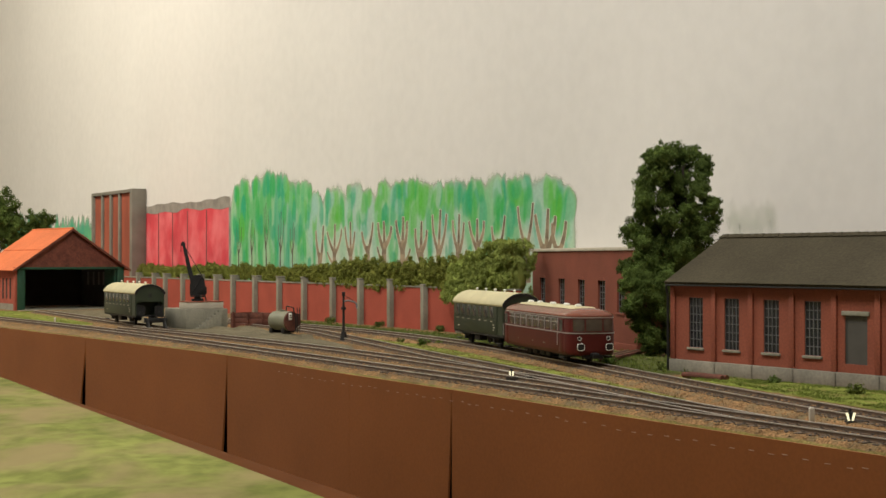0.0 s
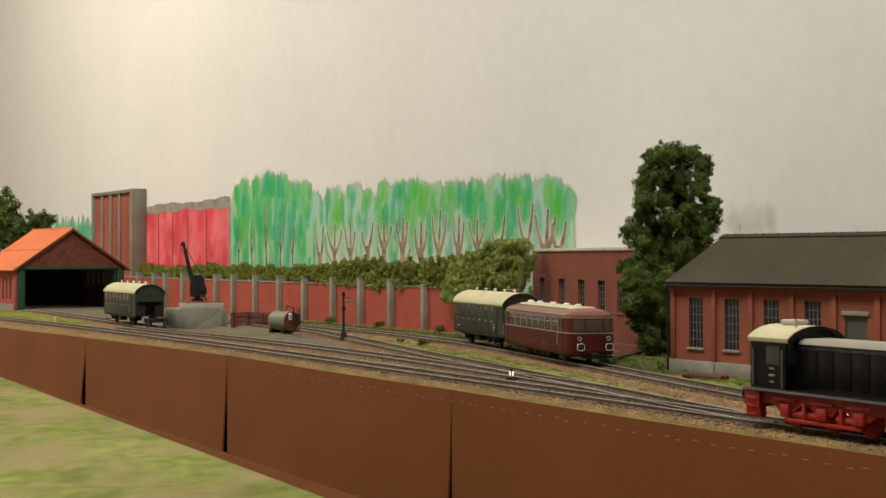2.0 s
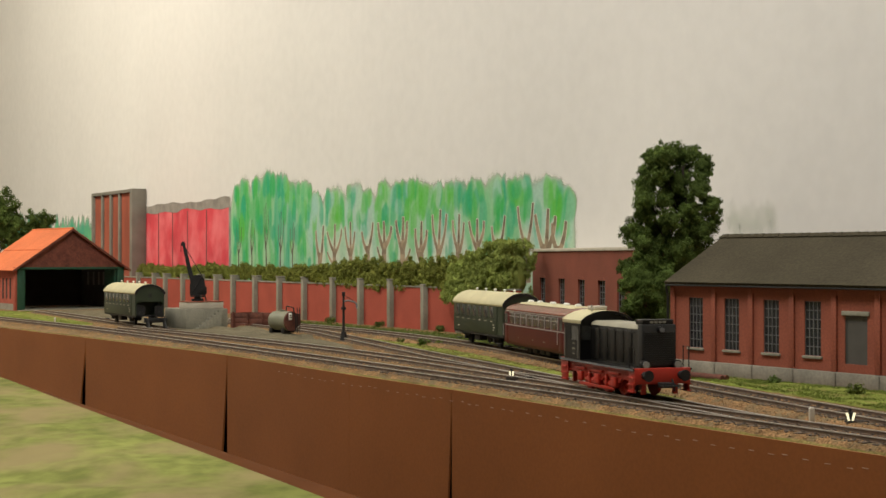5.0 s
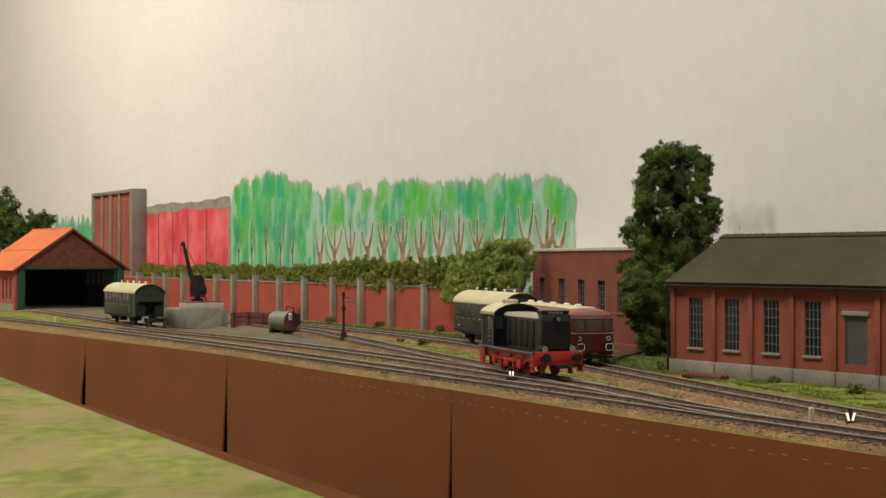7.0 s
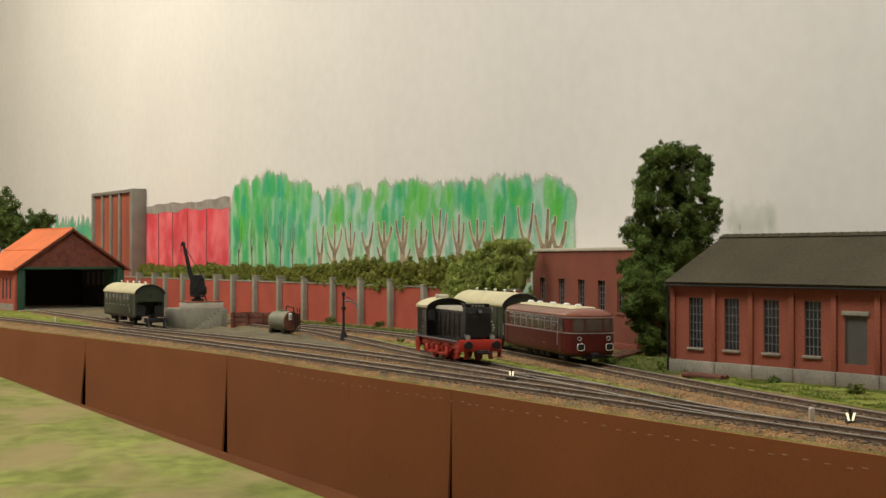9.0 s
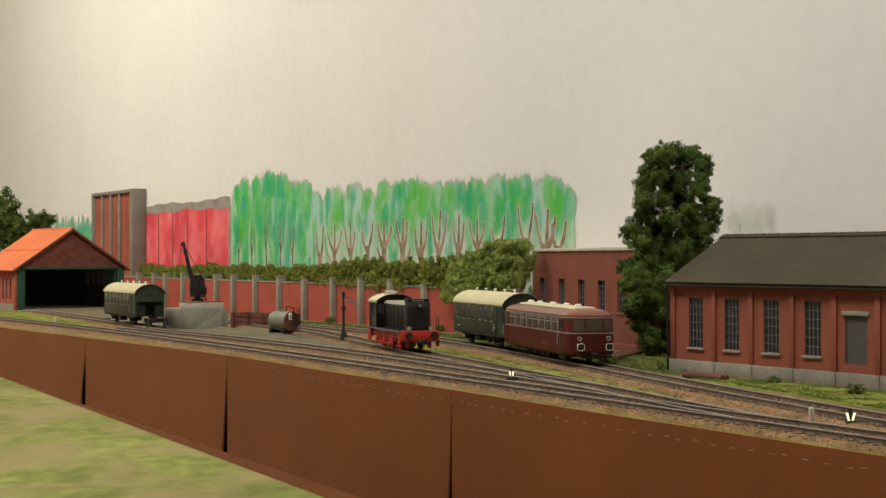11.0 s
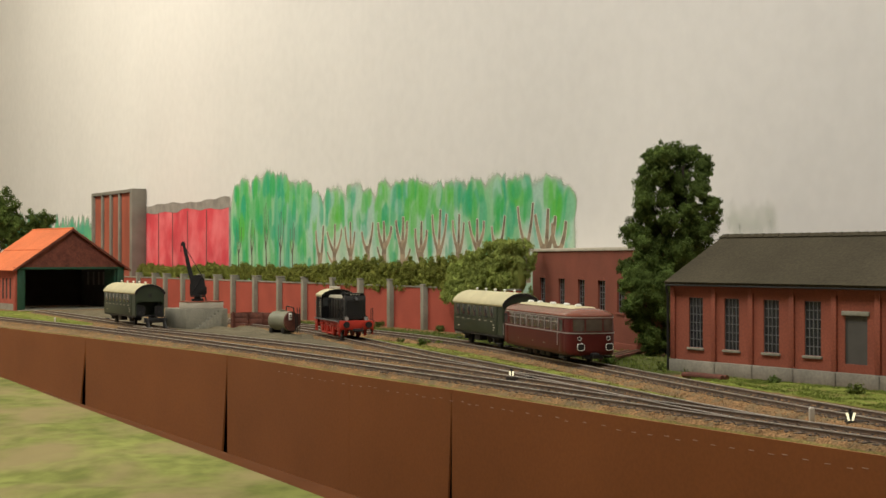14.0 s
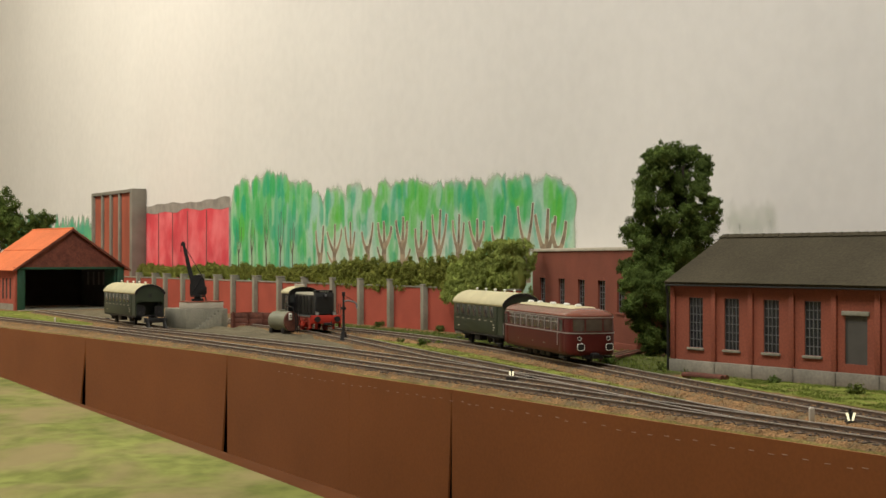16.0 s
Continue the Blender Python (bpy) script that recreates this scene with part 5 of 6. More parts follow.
def locomotive():
    t = thing("diesel_locomotive", 0, 0, 0, 0, "black shunting locomotive with red frame and cream cab roof", "locomotive")
    # frame, beams and running plate
    for y in (-13.2, 13.2):
        s = -1 if y < 0 else 1
        fr = part("side_frame", prism(B(), [(-45, 9.2), (-30, 9.0), (-26.5, 6.6), (-17.5, 6.6), (-14, 9.4), (-8, 9.4), (-4.5, 6.6), (4.5, 6.6), (8, 9.4), (13, 9.4), (16.5, 6.6), (25.5, 6.6), (29, 9.0), (46, 9.2), (46, 14.2), (-45, 14.2)], y - 0.7, y + 0.7, "y"), LOCO_RED, t, "bright red outside frame")
        for x in LOCO_AXLES:
            part("axle_box", box(B(), x - 2.6, x + 2.6, min(y, y + s * 2.2), max(y, y + s * 2.2), 4.4, 9.6, 0.4), LOCO_RED, fr)
            part("spring", box(B(), x - 6.5, x + 6.5, min(y + s * 0.8, y + s * 1.9), max(y + s * 0.8, y + s * 1.9), 10.6, 12.0, 0.3), LOCO_RED, fr)
        for x in (-11, 10.5):
            part("brake_hanger", box(B(), x - 1, x + 1, y - 0.2, y + s * 1.5, 3.2, 10.5, 0.3), LOCO_RED, fr)
    part("frame_stretcher", box(B(), -44, 45, -12.4, 12.4, 9.5, 14.1), BLACK, t)
    for x0, x1 in ((44.5, 47.2), (-47.2, -44.5)):
        beam = part("buffer_beam", box(B(), x0, x1, -15.4, 15.4, 7.6, 15.6, 0.35), LOCO_RED, t, "red buffer beam")
        sg = 1 if x0 > 0 else -1
        for y in (-10, 10):
            bf = part("buffer", cyl(B(), (sg * 48.6, y, 12), 2.0, 3.4, "x", 18), BLACK, t, "black buffer")
            part("buffer_head", cyl(B(), (sg * 51.6, y, 12), 2.8, 0.9, "x", 22), BLACK, bf)
            part("buffer_shank", cyl(B(), (sg * 50.4, y, 12), 1.1, 2.4, "x", 12), BLACK, bf)
        part("coupler", box(B(), min(sg * 47, sg * 53), max(sg * 47, sg * 53), -3.2, 3.2, 6.0, 8.6, 0.5), BLACK, t, "black coupling hook")
        part("coupler_loop", tube(B(), [(sg * 51, -4.2, 7.4), (sg * 56, -4.2, 7.2), (sg * 56, 4.2, 7.2), (sg * 51, 4.2, 7.4)], 0.45, 6), BLACK, t)
        part("brake_hose", tube(B(), [(sg * 47.4, 5, 10), (sg * 49.5, 5, 7), (sg * 49, 5.5, 4)], 0.5, 6), BLACK, t)
        part("rail_guard", box(B(), min(sg * 42, sg * 44), max(sg * 42, sg * 44), -10, -7.5, 2.2, 8, 0.2), LOCO_RED, t)
        part("rail_guard", box(B(), min(sg * 42, sg * 44), max(sg * 42, sg * 44), 7.5, 10, 2.2, 8, 0.2), LOCO_RED, t)
    part("running_plate", box(B(), -46.5, 46.8, -16.2, 16.2, 14.25, 15.5, 0.2), LOCO_BLACK, t)
    for y in (-16.3, 16.3):
        part("plate_edge", box(B(), -46.4, 46.6, y - 0.15, y + 0.15, 14.3, 15.3), FRAME_GREY, t)
    # cab
    CX0, CX1 = -43.0, -21.0
    for y0, y1 in ((-15.2, -14.2), (14.2, 15.2)):
        o = -1 if y0 < 0 else 1
        holes = [(9.0, 18.0, 25.8, 33.6)]
        w = wall_with_holes(CX1 - CX0, 15.5, 36.2, 1.0, holes, 0)
        bmesh.ops.translate(w, verts=w.verts[:], vec=(CX0, y0, 0))
        side = part("cab_side", w, LOCO_BLACK, t)
        part("cab_window", box(B(), CX0 + 9, CX0 + 18, y0 + 0.3, y1 - 0.3, 25.8, 33.6), PANE, side, "tinted side window")
        ys = y0 - 0.25 if o < 0 else y1 + 0.02
        for q0, q1, z in ((12.0, 15.0, 23.6), (11.6, 15.4, 20.8), (12.4, 14.6, 18.0)):
            part("number_bar", box(B(), CX0 + q0, CX0 + q1, ys, ys + 0.2, z, z + 0.9), CONCRETE, side)
        part("handrail", tube(B(), [(CX0 + 2.2, o * 15.9, 16.5), (CX0 + 2.2, o * 15.9, 32)], 0.3, 6), GREY_PAINT, side)
        part("handrail", tube(B(), [(CX0 + 20.5, o * 15.9, 16.5), (CX0 + 20.5, o * 15.9, 32)], 0.3, 6), GREY_PAINT, side)
    arch = [(-15.7, 36.0), (-15.6, 36.9), (-12.6, 39.2), (-8.4, 40.9), (-4.2, 41.8), (0, 42.1), (4.2, 41.8), (8.4, 40.9), (12.6, 39.2), (15.6, 36.9), (15.7, 36.0)]
    inner = [(y * 0.985, z - 1.0) for y, z in arch]
    for x in (CX0, CX1 - 1.0):
        part("cab_end", prism(B(), [(-14.15, 15.5), (14.15, 15.5), (14.15, 36.0)] + [(y * 0.88, z - 1.1) for y, z in reversed(arch[1:-1])] + [(-14.15, 36.0)], x, x + 1.0, "x"), LOCO_BLACK, t)
        for y in (-11.4, 11.4):
            xx = x - 0.3 if x == CX0 else x + 1.0
            part("end_window", box(B(), xx, xx + 0.3, y - 2.8, y + 2.8, 26, 34, 0.05), PANE, t, "tinted end window")
    part("cab_roof", prism(B(), arch + list(reversed(inner)), CX0 - 1.6, CX1 + 1.8, "x"), CREAM, t, "cream arched cab roof")
    part("roof_edge", prism(B(), [(y * 1.003, z - 0.15) for y, z in arch] + [(y, z - 0.6) for y, z in reversed(inner)], CX1 + 1.82, CX1 + 2.3, "x"), LOCO_BLACK, t)
    part("roof_vent", box(B(), -37, -28, -4, 4, 42.0, 44.2, 0.6), COPING, t)
    part("whistle", cyl(B(), (-24, -7, 43.2), 0.5, 3.5), SILVER, t)
    # bonnet
    hood = []
    for y, z in ((-9.2, 15.5), (-9.2, 34.4), (-8.4, 35.8), (-6.8, 36.6), (6.8, 36.6), (8.4, 35.8), (9.2, 34.4), (9.2, 15.5)):
        hood.append((y, z))
    part("bonnet", prism(B(), hood, CX1, 37.55, "x"), LOCO_BLACK, t)
    part("bonnet_top", prism(B(), [(-9.3, 34.6), (-8.5, 36.0), (-6.9, 36.85), (6.9, 36.85), (8.5, 36.0), (9.3, 34.6), (9.0, 34.6), (6.8, 36.5), (-6.8, 36.5), (-9.0, 34.6)], CX1 + 1, 37.5, "x"), BONNET_TOP, t, "pale grey bonnet cover")
    for s in (-1, 1):
        for x in (-18, -8, 2, 12, 22):
            d = part("bonnet_door", box(B(), x, x + 9.2, min(s * 9.2, s * 9.6), max(s * 9.2, s * 9.6), 17, 33.6, 0.12), LOCO_BLACK, t)
            part("latch", box(B(), x + 7.6, x + 8.2, min(s * 9.6, s * 9.9), max(s * 9.6, s * 9.9), 24, 25.6), LOCO_GREY, d)
        part("handrail", tube(B(), [(CX1 + 2, s * 10.4, 33), (36, s * 10.4, 33)], 0.25, 6), LOCO_GREY, t)
    # nose with radiator shutters
    nose = part("nose", box(B(), 37.6, 43.0, -9.5, 9.5, 15.5, 37.2, 0.7), LOCO_GREY, t, "dark grey radiator nose")
    for i in range(15):
        part("shutter_slat", box(B(), 42.9, 43.9, -8.2, 8.2, 17.0 + i * 1.12, 17.7 + i * 1.12), LOCO_GREY, nose)
    part("exhaust_cowl", box(B(), 33.5, 42.0, -8.6, 8.6, 36.9, 39.6, 0.4), LOCO_BLACK, t)
    for y in (-4.6, -2.2, 0.2, 2.6):
        part("number_bar", box(B(), 42.0, 42.3, y, y + 1.7, 37.7, 38.9), CONCRETE, t)
    for y, z, rr in ((-8.8, 17.2, 2.3), (8.8, 17.2, 2.3), (0, 34.6, 1.6)):
        lamp = part("headlight", cyl(B(), (44.6, y, z), rr, 3.2, "x", 20), LOCO_BLACK, t)
        part("lens", cyl(B(), (46.4, y, z), rr * 0.8, 0.5, "x", 20), FRAME_GREY if z > 30 else LENS, lamp, "clear headlight lens")
    # end platform rails
    for y in (-15, 15):
        part("platform_rail", tube(B(), [(46, y, 15.5), (46, y, 26), (40, y, 26), (40, y, 15.5)], 0.32, 6), BLACK, t)
    # steps under the cab and front
    for x in (-42, 43):
        for y in (-15.2, 15.2):
            part("step_hanger", box(B(), x - (3 if x > 0 else 3.6), x + (3 if x > 0 else 4.6), y - 0.3, y + 0.3, 3.4, 14, 0.1), LOCO_RED, t)
            for z in (3.6, 7.0, 10.4):
                part("step", box(B(), x - 3.2, x + 3.2, y - 1.0, y + 1.0, z, z + 0.7), LOCO_RED, t)
    part("air_tank", cyl(B(), (-11, -11.5, 5.5), 2.4, 14, "x", 16), LOCO_RED, t)
    part("air_tank", cyl(B(), (12, -11.5, 5.5), 2.4, 10, "x", 16), LOCO_RED, t)
    wm = wheel_mesh(LOCO_R, LOCO_RED, 9)
    wheels, rods = [], []
    for x in LOCO_AXLES:
        for s in (-1, 1):
            w = new("wheel", wm)
            w.parent = t
            w.matrix_basis = pose(x * MM, s * 8.6 * MM, LOCO_R * MM, 0, 0, 180 if s > 0 else 0)
            w["label"] = "red spoked driving wheel"
            wheels.append((w, x, s))
    for s in (-1, 1):
        rod = part("coupling_rod", box(B(), -22.8, 21.8, s * 14.6 - 0.4, s * 14.6 + 0.4, -0.8, 0.8, 0.2), LOCO_RED, t, "red coupling rod")
        rods.append((rod, s))
    return t, wheels, rods


LOCO, LOCO_WHEELS, LOCO_RODS = locomotive()


def rounded_plan(x0, x1, half, rad, bow=0.0, n=8):
    """Plan outline of a car body, anticlockwise, with rounded corners and bowed ends."""
    pts = []
    for cx, cy, a0 in ((x1 - rad, half - rad, 0), (x0 + rad, half - rad, 90), (x0 + rad, -half + rad, 180), (x1 - rad, -half + rad, 270)):
        for k in range(n + 1):
            a = radians(a0 + 90 * k / n)
            pts.append([cx + rad * math.cos(a), cy + rad * math.sin(a)])
    for p in pts:
        f = 1 - (p[1] / half) ** 2
        if p[0] > x1 - rad:
            p[0] += bow * f
        if p[0] < x0 + rad:
            p[0] -= bow * f
    return [tuple(p) for p in pts]


def stack(bm, layers):
    """Skin plan outlines lying at growing heights: (z, outline)."""
    return loft(bm, [[(x, y, z) for x, y in o] for z, o in layers])


def curved_pane(bm, half, x1, rad, bow, y0, y1, z0, z1, off):
    """A pane that follows the rounded front between two widths."""
    rows = []
    n = 8
    for k in range(n + 1):
        y = y0 + (y1 - y0) * k / n
        ay = abs(y)
        x = x1 - rad + math.sqrt(max(0.0, rad * rad - max(0.0, ay - (half - rad)) ** 2)) + bow * (1 - (y / half) ** 2)
        rows.append([(x + off, y, z0), (x + off, y, z1), (x + off - 0.5, y, z1), (x + off - 0.5, y, z0)])
    return loft(bm, rows)


def railcar():
    t = thing("railcar", 100.8, 972, 0, -75.8, "dark red two-axle railbus with silver trim lines", "railcar")
    X0, X1, H, R, BW = -157.0, -4.0, 17.2, 9.0, 1.6
    o = lambda g: rounded_plan(X0 - g, X1 + g, H + g, R + g * 0.5, BW)
    part("body", stack(B(), [(6.0, o(-1.2)), (7.0, o(-0.3)), (9, o(0)), (20.4, o(0)), (30.4, o(-0.5)), (31.2, o(-0.7))]), CAR_RED, t, "dark red body shell")
    part("roof", stack(B(), [(31.25, o(-0.1)), (32.3, o(-0.2)), (33.4, o(-1.2)), (34.6, o(-3.4)), (35.8, o(-6.5)), (36.6, o(-10.5)), (36.9, o(-14))]), CAR_ROOF, t, "pale red-brown domed roof")
    part("roof_top", stack(B(), [(36.3, rounded_plan(X0 + 10, X1 - 14, 9.5, 7)), (37.2, rounded_plan(X0 + 12, X1 - 16, 7.5, 6)), (37.5, rounded_plan(X0 + 16, X1 - 20, 5, 4))]), CREAM, t, "cream roof centre")
    for z in (20.6, 30.9):
        part("trim_line", stack(B(), [(z - 0.35, o(0.05 if z < 25 else -0.35)), (z - 0.3, o(0.3 if z < 25 else -0.1)), (z + 0.3, o(0.3 if z < 25 else -0.1)), (z + 0.35, o(0.05 if z < 25 else -0.35))]), SILVER, t, "silver trim line")
    for s in (-1, 1):
        for i in range(8):
            x = -139 + i * 14.2
            w = part("window", box(B(), x, x + 12.2, min(s * 16.6, s * 17.25), max(s * 16.6, s * 17.25), 21.8, 29.8, 0.2), PANE_LIGHT, t, "side window pane")
            part("window_frame", box(B(), x - 0.1, x + 12.3, min(s * 17.0, s * 17.4), max(s * 17.0, s * 17.4), 27.0, 27.5), SILVER, w)
            part("window_post", box(B(), x + 12.3, x + 13.0, min(s * 16.8, s * 17.42), max(s * 16.8, s * 17.42), 21.5, 30.0), SILVER, w)
            part("window_rim", box(B(), x - 0.1, x + 12.3, min(s * 17.0, s * 17.42), max(s * 17.0, s * 17.42), 29.6, 30.0), SILVER, w)
        for x in (-152, -24.5):
            d = part("door", box(B(), x, x + 9.5, min(s * 16.7, s * 17.35), max(s * 16.7, s * 17.35), 7.5, 30, 0.2), CAR_RED, t)
            part("door_window", box(B(), x + 1.4, x + 8.1, min(s * 16.9, s * 17.5), max(s * 16.9, s * 17.5), 21.5, 29), PANE, d)
            part("handrail", tube(B(), [(x - 0.9, s * 18.0, 12), (x - 0.9, s * 18.0, 21)], 0.3, 6), SILVER, d)
            part("step", box(B(), x, x + 9.5, min(s * 14, s * 17.4), max(s * 14, s * 17.4), 3.4, 4.4), BLACK, t)
        for x, l in ((-84, 3), (-60, 6), (-118, 2)):
            part("lettering_bar", box(B(), x, x + l, min(s * 17.2, s * 17.3), max(s * 17.2, s * 17.3), 11.6, 12.2), CONCRETE, t)
    for y0, y1 in ((-5.9, 5.9), (6.5, 14.0), (-14.0, -6.5)):
        w = part("windscreen", curved_pane(B(), H, X1, R, BW, y0, y1, 21.8, 30.0, 0.1), PANE_LIGHT, t, "front window")
        b = B()
        curved_pane(b, H, X1, R, BW, y0 - 0.2, y1 + 0.2, 21.4, 21.9, 0.3)
        curved_pane(b, H, X1, R, BW, y0 - 0.2, y1 + 0.2, 29.8, 30.3, 0.1)
        curved_pane(b, H, X1, R, BW, y0 - 0.3, y0 + 0.2, 21.4, 30.3, 0.2)
        curved_pane(b, H, X1, R, BW, y1 - 0.2, y1 + 0.3, 21.4, 30.3, 0.2)
        part("window_seal", b, CAR_RED, w)
    for y in (-10.2, 10.2):
        lamp = part("headlight", cyl(B(), (X1 + 0.6, y, 17.2), 1.2, 1.6, "x", 18), BLACK, t)
        b = B()
        tube(b, [(X1 + 1.5, y + 1.25 * math.cos(k * math.pi / 9), 17.2 + 1.25 * math.sin(k * math.pi / 9)) for k in range(19)], 0.16, 6)
        part("lamp_ring", b, WHITE, lamp, "white lamp ring")
    for sg, xx in ((1, X1), (-1, X0)):
        for y in (-10, 10):
            bf = part("buffer", cyl(B(), (xx + sg * 1.2, y, 11.6), 1.8, 3.4, "x", 16), BLACK, t)
            b = B()
            ring = []
            for k in range(28):
                a = 2 * math.pi * k / 28
                ring.append((max(-1, min(1, 1.2 * math.cos(a))) * 2.5, max(-1, min(1, 1.2 * math.sin(a))) * 2.2))
            loft(b, [[(xx + sg * q, y + p[0] * f, 11.6 + p[1] * f) for p in ring] for q, f in ((2.9, 1.0), (3.8, 1.0), (4.0, 0.9))])
            part("buffer_head", b, BLACK, bf)
            b = B()
            tube(b, [(xx + sg * 3.95, y + p[0] * 0.98, 11.6 + p[1] * 0.98) for p in ring + ring[:1]], 0.19, 6)
            part("buffer_rim", b, WHITE, bf, "white buffer rim")
        part("coupler", box(B(), min(xx, xx + sg * 6), max(xx, xx + sg * 6), -2.4, 2.4, 5, 7.6, 0.5), BLACK, t)
        part("front_skirt", box(B(), min(xx - sg * 4, xx + sg * 0.2), max(xx - sg * 4, xx + sg * 0.2), -7, 7, 3.5, 6.8, 0.4), BLACK, t)
    part("underframe", box(B(), X0 + 12, X1 - 12, -12, 12, 4.4, 6.4), BLACK, t)
    wm = wheel_mesh(5.2, BLACK)
    for x in (-46 - 69 / 2 + 46, -115):
        for s in (-1, 1):
            w = new("wheel", wm)
            w.parent = t
            w.matrix_basis = pose(x * MM, s * 8.6 * MM, 5.2 * MM, 0, 0, 180 if s > 0 else 0)
            part("axle_guard", prism(B(), [(x - 7, 7), (x + 7, 7), (x + 3, 3), (x - 3, 3)], s * 11 - 0.6, s * 11 + 0.6, "y"), BLACK, t)
    for x in (-62, -75, -92):
        part("equipment_box", box(B(), x - 5, x + 5, -12.5, -6, 2.2, 6, 0.5), BLACK, t)
    for x in (-140, -118, -88, -58, -34):
        part("roof_vent", box(B(), x - 2.6, x + 2.6, -1.8, 1.8, 36.6, 39.0, 0.8), WHITE, t, "small white roof ventilator")


railcar()


def coach(x, y, rz, label, seed):
    """Short two-axle coach with arched roof and an open end platform."""
    t = thing("passenger_coach", x, y, 0, rz, label, "coach", "green coaches")
    X0, X1, H = -63.0, 63.0, 15.6
    b0, b1 = X0 + 1, X1 - 15
    for s in (-1, 1):
        side = part("side_wall", box(B(), b0, b1, min(s * 14.8, s * H), max(s * 14.8, s * H), 10.5, 34.4, 0.15), COACH_GREEN, t, "dark green side")
        for i in range(7):
            xx = b0 + 7 + i * 14.4
            w = part("window", box(B(), xx, xx + 9, min(s * 15.3, s * 15.75), max(s * 15.3, s * 15.75), 23.5, 32.2, 0.1), PANE, side)
            part("window_frame", box(B(), xx - 0.5, xx + 9.5, min(s * 15.5, s * 15.8), max(s * 15.5, s * 15.8), 32.2, 32.8), COACH_GREEN, w)
            part("window_ledge", box(B(), xx - 0.5, xx + 9.5, min(s * 15.4, s * 16.0), max(s * 15.4, s * 16.0), 22.7, 23.4), COACH_GREEN, w)
            part("class_bar", box(B(), xx + 1.5, xx + 6.5, min(s * 15.6, s * 15.76), max(s * 15.6, s * 15.76), 20.4, 21.0), COPING, side)
        part("waist_strip", box(B(), b0, b1, min(s * 15.4, s * 15.85), max(s * 15.4, s * 15.85), 21.6, 22.2), COACH_GREEN, side)
        for xx, zz, l in ((b1 - 9, 13.5, 2.2), (b1 - 8, 15.5, 3.4), (b1 - 9, 17.5, 2.2), (b0 + 12, 14, 4)):
            part("lettering_bar", box(B(), xx, xx + l, min(s * 15.6, s * 15.78), max(s * 15.6, s * 15.78), zz, zz + 0.9), COPING, side)
        part("sole_bar", box(B(), X0, X1, min(s * 13, s * 15), max(s * 13, s * 15), 8.6, 10.4), BLACK, t)
        # platform side gate and corner post at the open end
        part("platform_gate", box(B(), b1 + 2, X1 - 1.5, min(s * 14.8, s * 15.5), max(s * 14.8, s * 15.5), 10.6, 34.3), COACH_GREEN, t, "green platform side sheet")
        part("corner_post", box(B(), X1 - 2, X1 - 0.8, min(s * 13.8, s * 15), max(s * 13.8, s * 15), 10.5, 35), COACH_GREEN, t)
    for xx in (b0 - 0.9, b1):
        e = part("end_wall", prism(B(), [(-14.7, 10.5), (14.7, 10.5), (14.7, 34.6), (9, 40.5), (0, 42.2), (-9, 40.5), (-14.7, 34.6)], xx, xx + 0.9, "x"), COACH_GREEN, t, "dark green end")
        part("end_door", box(B(), xx + (0.9 if xx > 0 else -0.25), xx + (1.15 if xx > 0 else 0), -4, 4, 11, 33), COACH_GREEN, e)
        part("end_window", box(B(), xx + (1.15 if xx > 0 else -0.4), xx + (1.35 if xx > 0 else -0.25), -2, 2, 25, 31.5), PANE, e)
    arch = [(-16.4, 33.8), (-16.2, 35.0), (-14.4, 37.6), (-11.5, 40.0), (-8, 41.9), (-4, 43.1), (0, 43.5), (4, 43.1), (8, 41.9), (11.5, 40.0), (14.4, 37.6), (16.2, 35.0), (16.4, 33.8)]
    inner = [(y2 * 0.97, z2 - 1.0) for y2, z2 in arch]
    part("roof", prism(B(), arch + list(reversed(inner)), X0, X1, "x"), CREAM, t, "cream arched roof")
    part("roof_end", prism(B(), [(y2 * 0.998, z2 - 0.2) for y2, z2 in arch] + [(-y2 * 0.9, z2 - 2.2) for y2, z2 in arch], X1 - 0.1, X1 + 0.5, "x"), BLACK, t)
    ap = part("end_apron", prism(B(), [(y2 * 0.93, z2 - 0.9) for y2, z2 in arch] + [(14.6, 23.5), (11, 25), (-11, 25), (-14.6, 23.5)], X1 - 1.4, X1 - 0.2, "x"), COACH_GREEN, t, "green end sheet over the open platform")
    part("apron_window", box(B(), X1 - 0.2, X1 + 0.05, -1.6, 1.6, 29.5, 33.5), PANE, ap)
    for i in range(5):
        xx = -46 + i * 23
        v = part("roof_vent", cyl(B(), (xx, 0, 44.0), 0.8, 1.8), WHITE, t, "white torpedo ventilator")
        part("vent_head", ball(B(), (xx, 0, 45.0), 1.1, 1.9, 1, 0.7), WHITE, v)
    part("floor", box(B(), X0, X1, -14.6, 14.6, 9.6, 10.45), BLACK, t)
    for s in (-8, 8):
        part("gangway_rail", tube(B(), [(X1 - 0.8, s, 10.5), (X1 - 0.8, s, 21), (X1 - 0.8, s * 1.8, 21)], 0.5, 6), BLACK, t)
    part("end_railing", box(B(), X1 - 1.2, X1 - 0.6, -14, -5, 11, 20), BLACK, t)
    part("end_railing", box(B(), X1 - 1.2, X1 - 0.6, 5, 14, 11, 20), BLACK, t)
    wm = wheel_mesh(5.4, BLACK)
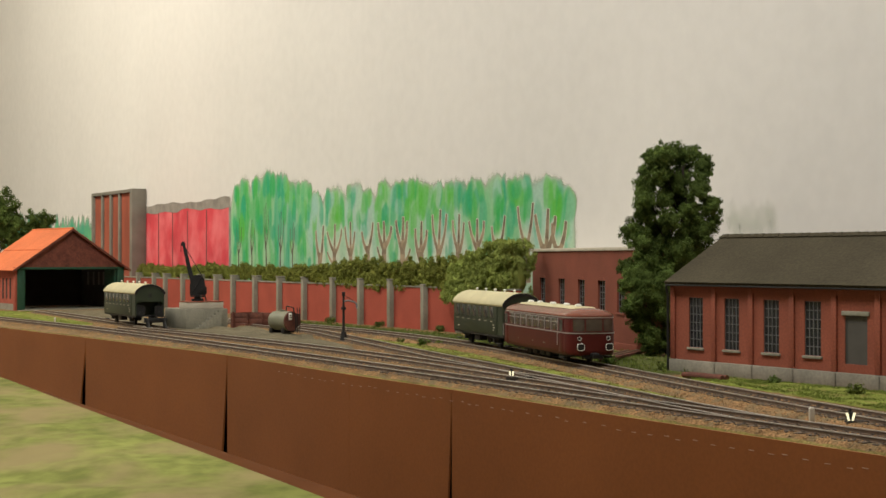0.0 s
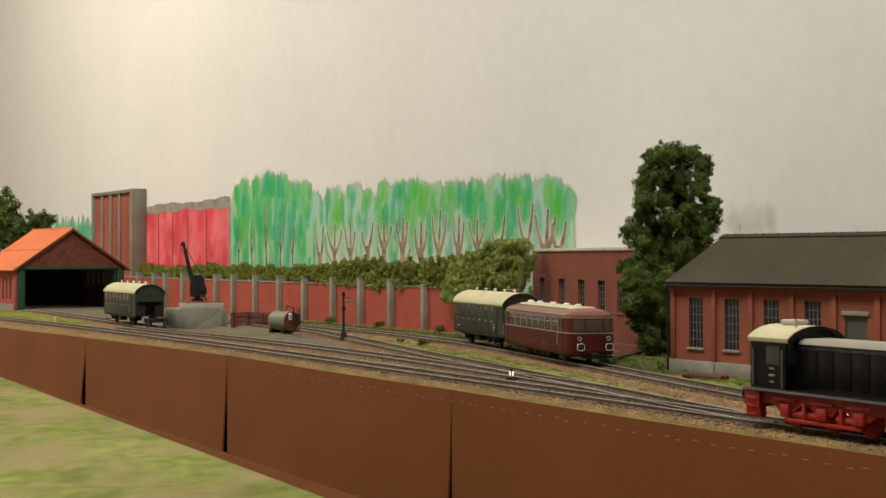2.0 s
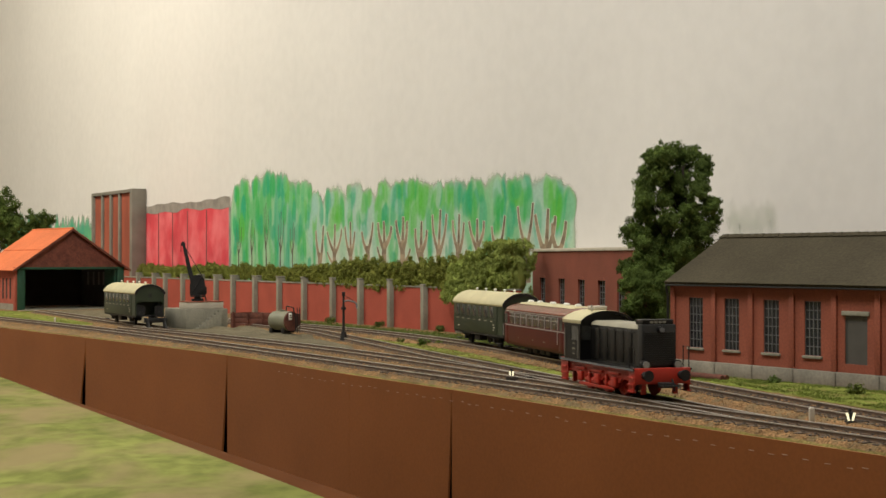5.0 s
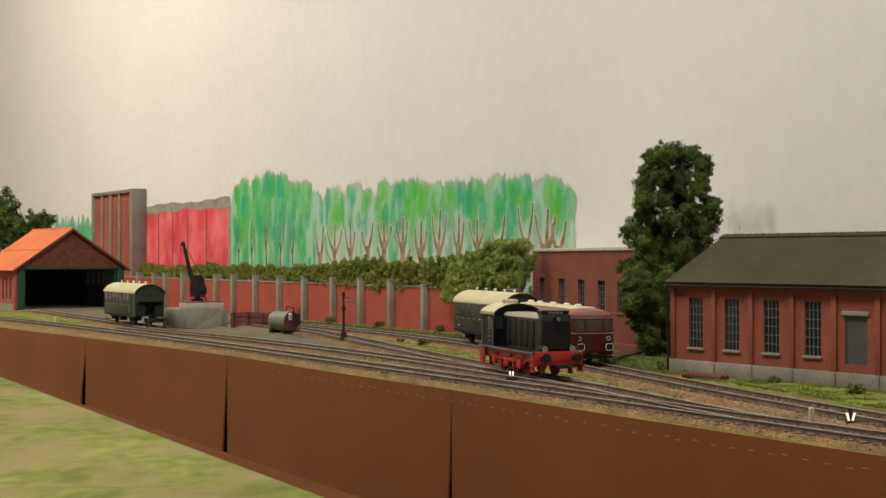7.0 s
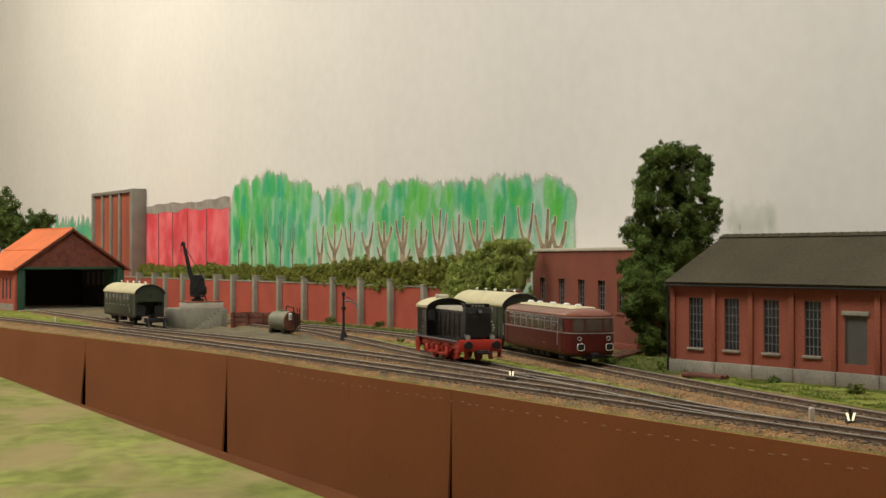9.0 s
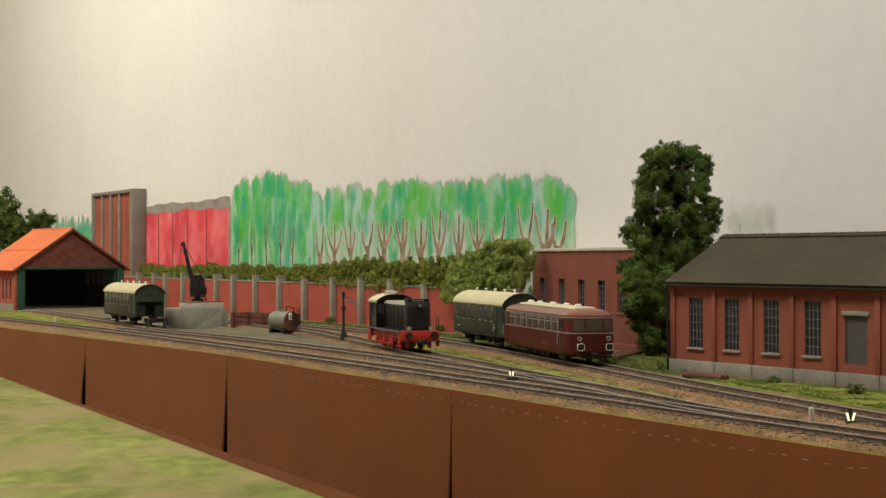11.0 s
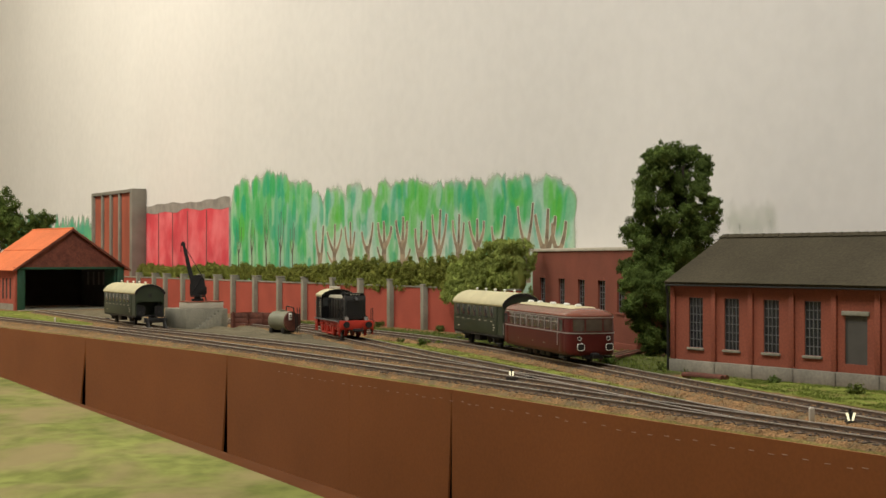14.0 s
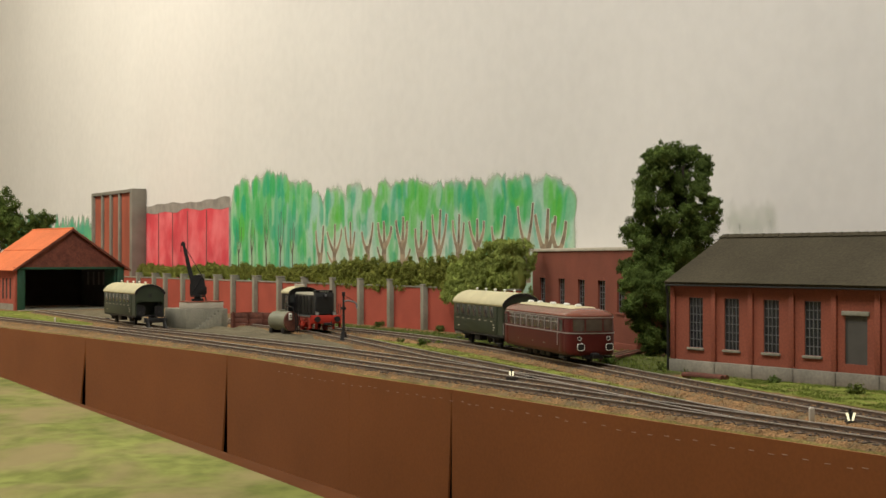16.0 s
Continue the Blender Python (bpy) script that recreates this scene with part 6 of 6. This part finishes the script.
    for xx in (-36, 36):
        for s in (-1, 1):
            w = new("wheel", wm)
            w.parent = t
            w.matrix_basis = pose(xx * MM, s * 8.6 * MM, 5.4 * MM, 0, 0, 180 if s > 0 else 0)
            part("axle_guard", prism(B(), [(xx - 8, 8.6), (xx + 8, 8.6), (xx + 2.4, 3.6), (xx - 2.4, 3.6)], s * 11.6 - 0.5, s * 11.6 + 0.5, "y"), BLACK, t)
            part("leaf_spring", tube(B(), [(xx - 10, s * 12.6, 8.2), (xx, s * 12.6, 6.2), (xx + 10, s * 12.6, 8.2)], 0.8, 6), BLACK, t)
            part("axle_box", box(B(), xx - 1.8, xx + 1.8, min(s * 12, s * 14), max(s * 12, s * 14), 3.8, 7.2, 0.4), BLACK, t)
    part("truss_box", box(B(), -16, -2, -12.5, -6, 3.6, 8.6, 0.4), BLACK, t)
    part("brake_cylinder", cyl(B(), (12, 2, 6), 2.6, 10, "x"), BLACK, t)
    for xx in (-50, 50):
        for s in (-1, 1):
            part("step_board", box(B(), xx - 6, xx + 6, min(s * 13.6, s * 16), max(s * 13.6, s * 16), 3.4, 4.2), BLACK, t)
    for sg, xx in ((1, X1), (-1, X0)):
        for yy in (-10, 10):
            bf = part("buffer", cyl(B(), (xx + sg * 1.8, yy, 12), 1.6, 4, "x", 14), BLACK, t)
            part("buffer_head", cyl(B(), (xx + sg * 4.2, yy, 12), 3.0, 0.8, "x", 18), BLACK, bf)
        part("coupler", box(B(), min(xx, xx + sg * 6), max(xx, xx + sg * 6), -2.4, 2.4, 6, 8.4, 0.4), BLACK, t)
    return t


COACH = coach(42.5, 1196, -72.8, "dark green two-axle passenger coach with cream roof behind the railbus", 1)
second = copy_thing(COACH, pose(-0.335, 1.590, 0, 0, 0, -62.4))
second["label"] = "dark green two-axle passenger coach with cream roof alone on a siding"


# ---- what moves ----
LOCO_WAY = [(0, 216.8, 516), (1, 190.8, 559), (2, 165.8, 600), (3, 139.6, 654.6), (4, 116, 715.6), (5, 95.1, 778.7), (6, 74.3, 842.7), (7, 53.1, 906.6), (8, 31.5, 969.8), (9, 9.8, 1032.3), (10, -11.4, 1094), (11, -31.9, 1155), (12, -51.3, 1215.7), (13, -70.5, 1276), (14, -90.5, 1336), (15, -109.5, 1396), (16, -131.5, 1453), (17, -160, 1508)]


def motions():
    rows, dist = [], [0.0]
    n = len(LOCO_WAY)
    for i, (t, x, y) in enumerate(LOCO_WAY[:-1]):
        a, c = LOCO_WAY[max(0, i - 1)], LOCO_WAY[min(n - 1, i + 1)]
        rows.append((t, pose(x * MM, y * MM, 0, 0, 0, math.degrees(math.atan2(a[2] - c[2], a[1] - c[1])))))
        if i:
            dist.append(dist[-1] + math.hypot(x - LOCO_WAY[i - 1][1], y - LOCO_WAY[i - 1][2]))
    walk(LOCO, rows)
    times = [k * 0.1 for k in range(161)]
    run = [float(np.interp(t, [w[0] for w in LOCO_WAY[:-1]], dist)) for t in times]
    for w, x, s in LOCO_WHEELS:
        walk(w, [(t, pose(x * MM, s * 8.6 * MM, LOCO_R * MM) @ Matrix.Rotation(-d / LOCO_R, 4, "Y") @ pose(0, 0, 0, 0, 0, 180 if s > 0 else 0)) for t, d in zip(times, run)])
    for rod, s in LOCO_RODS:
        turn = math.pi / 2 if s > 0 else 0
        walk(rod, [(t, pose(3.0 * MM * math.sin(-d / LOCO_R + turn), 0, LOCO_R * MM + 3.0 * MM * math.cos(-d / LOCO_R + turn))) for t, d in zip(times, run)])


motions()
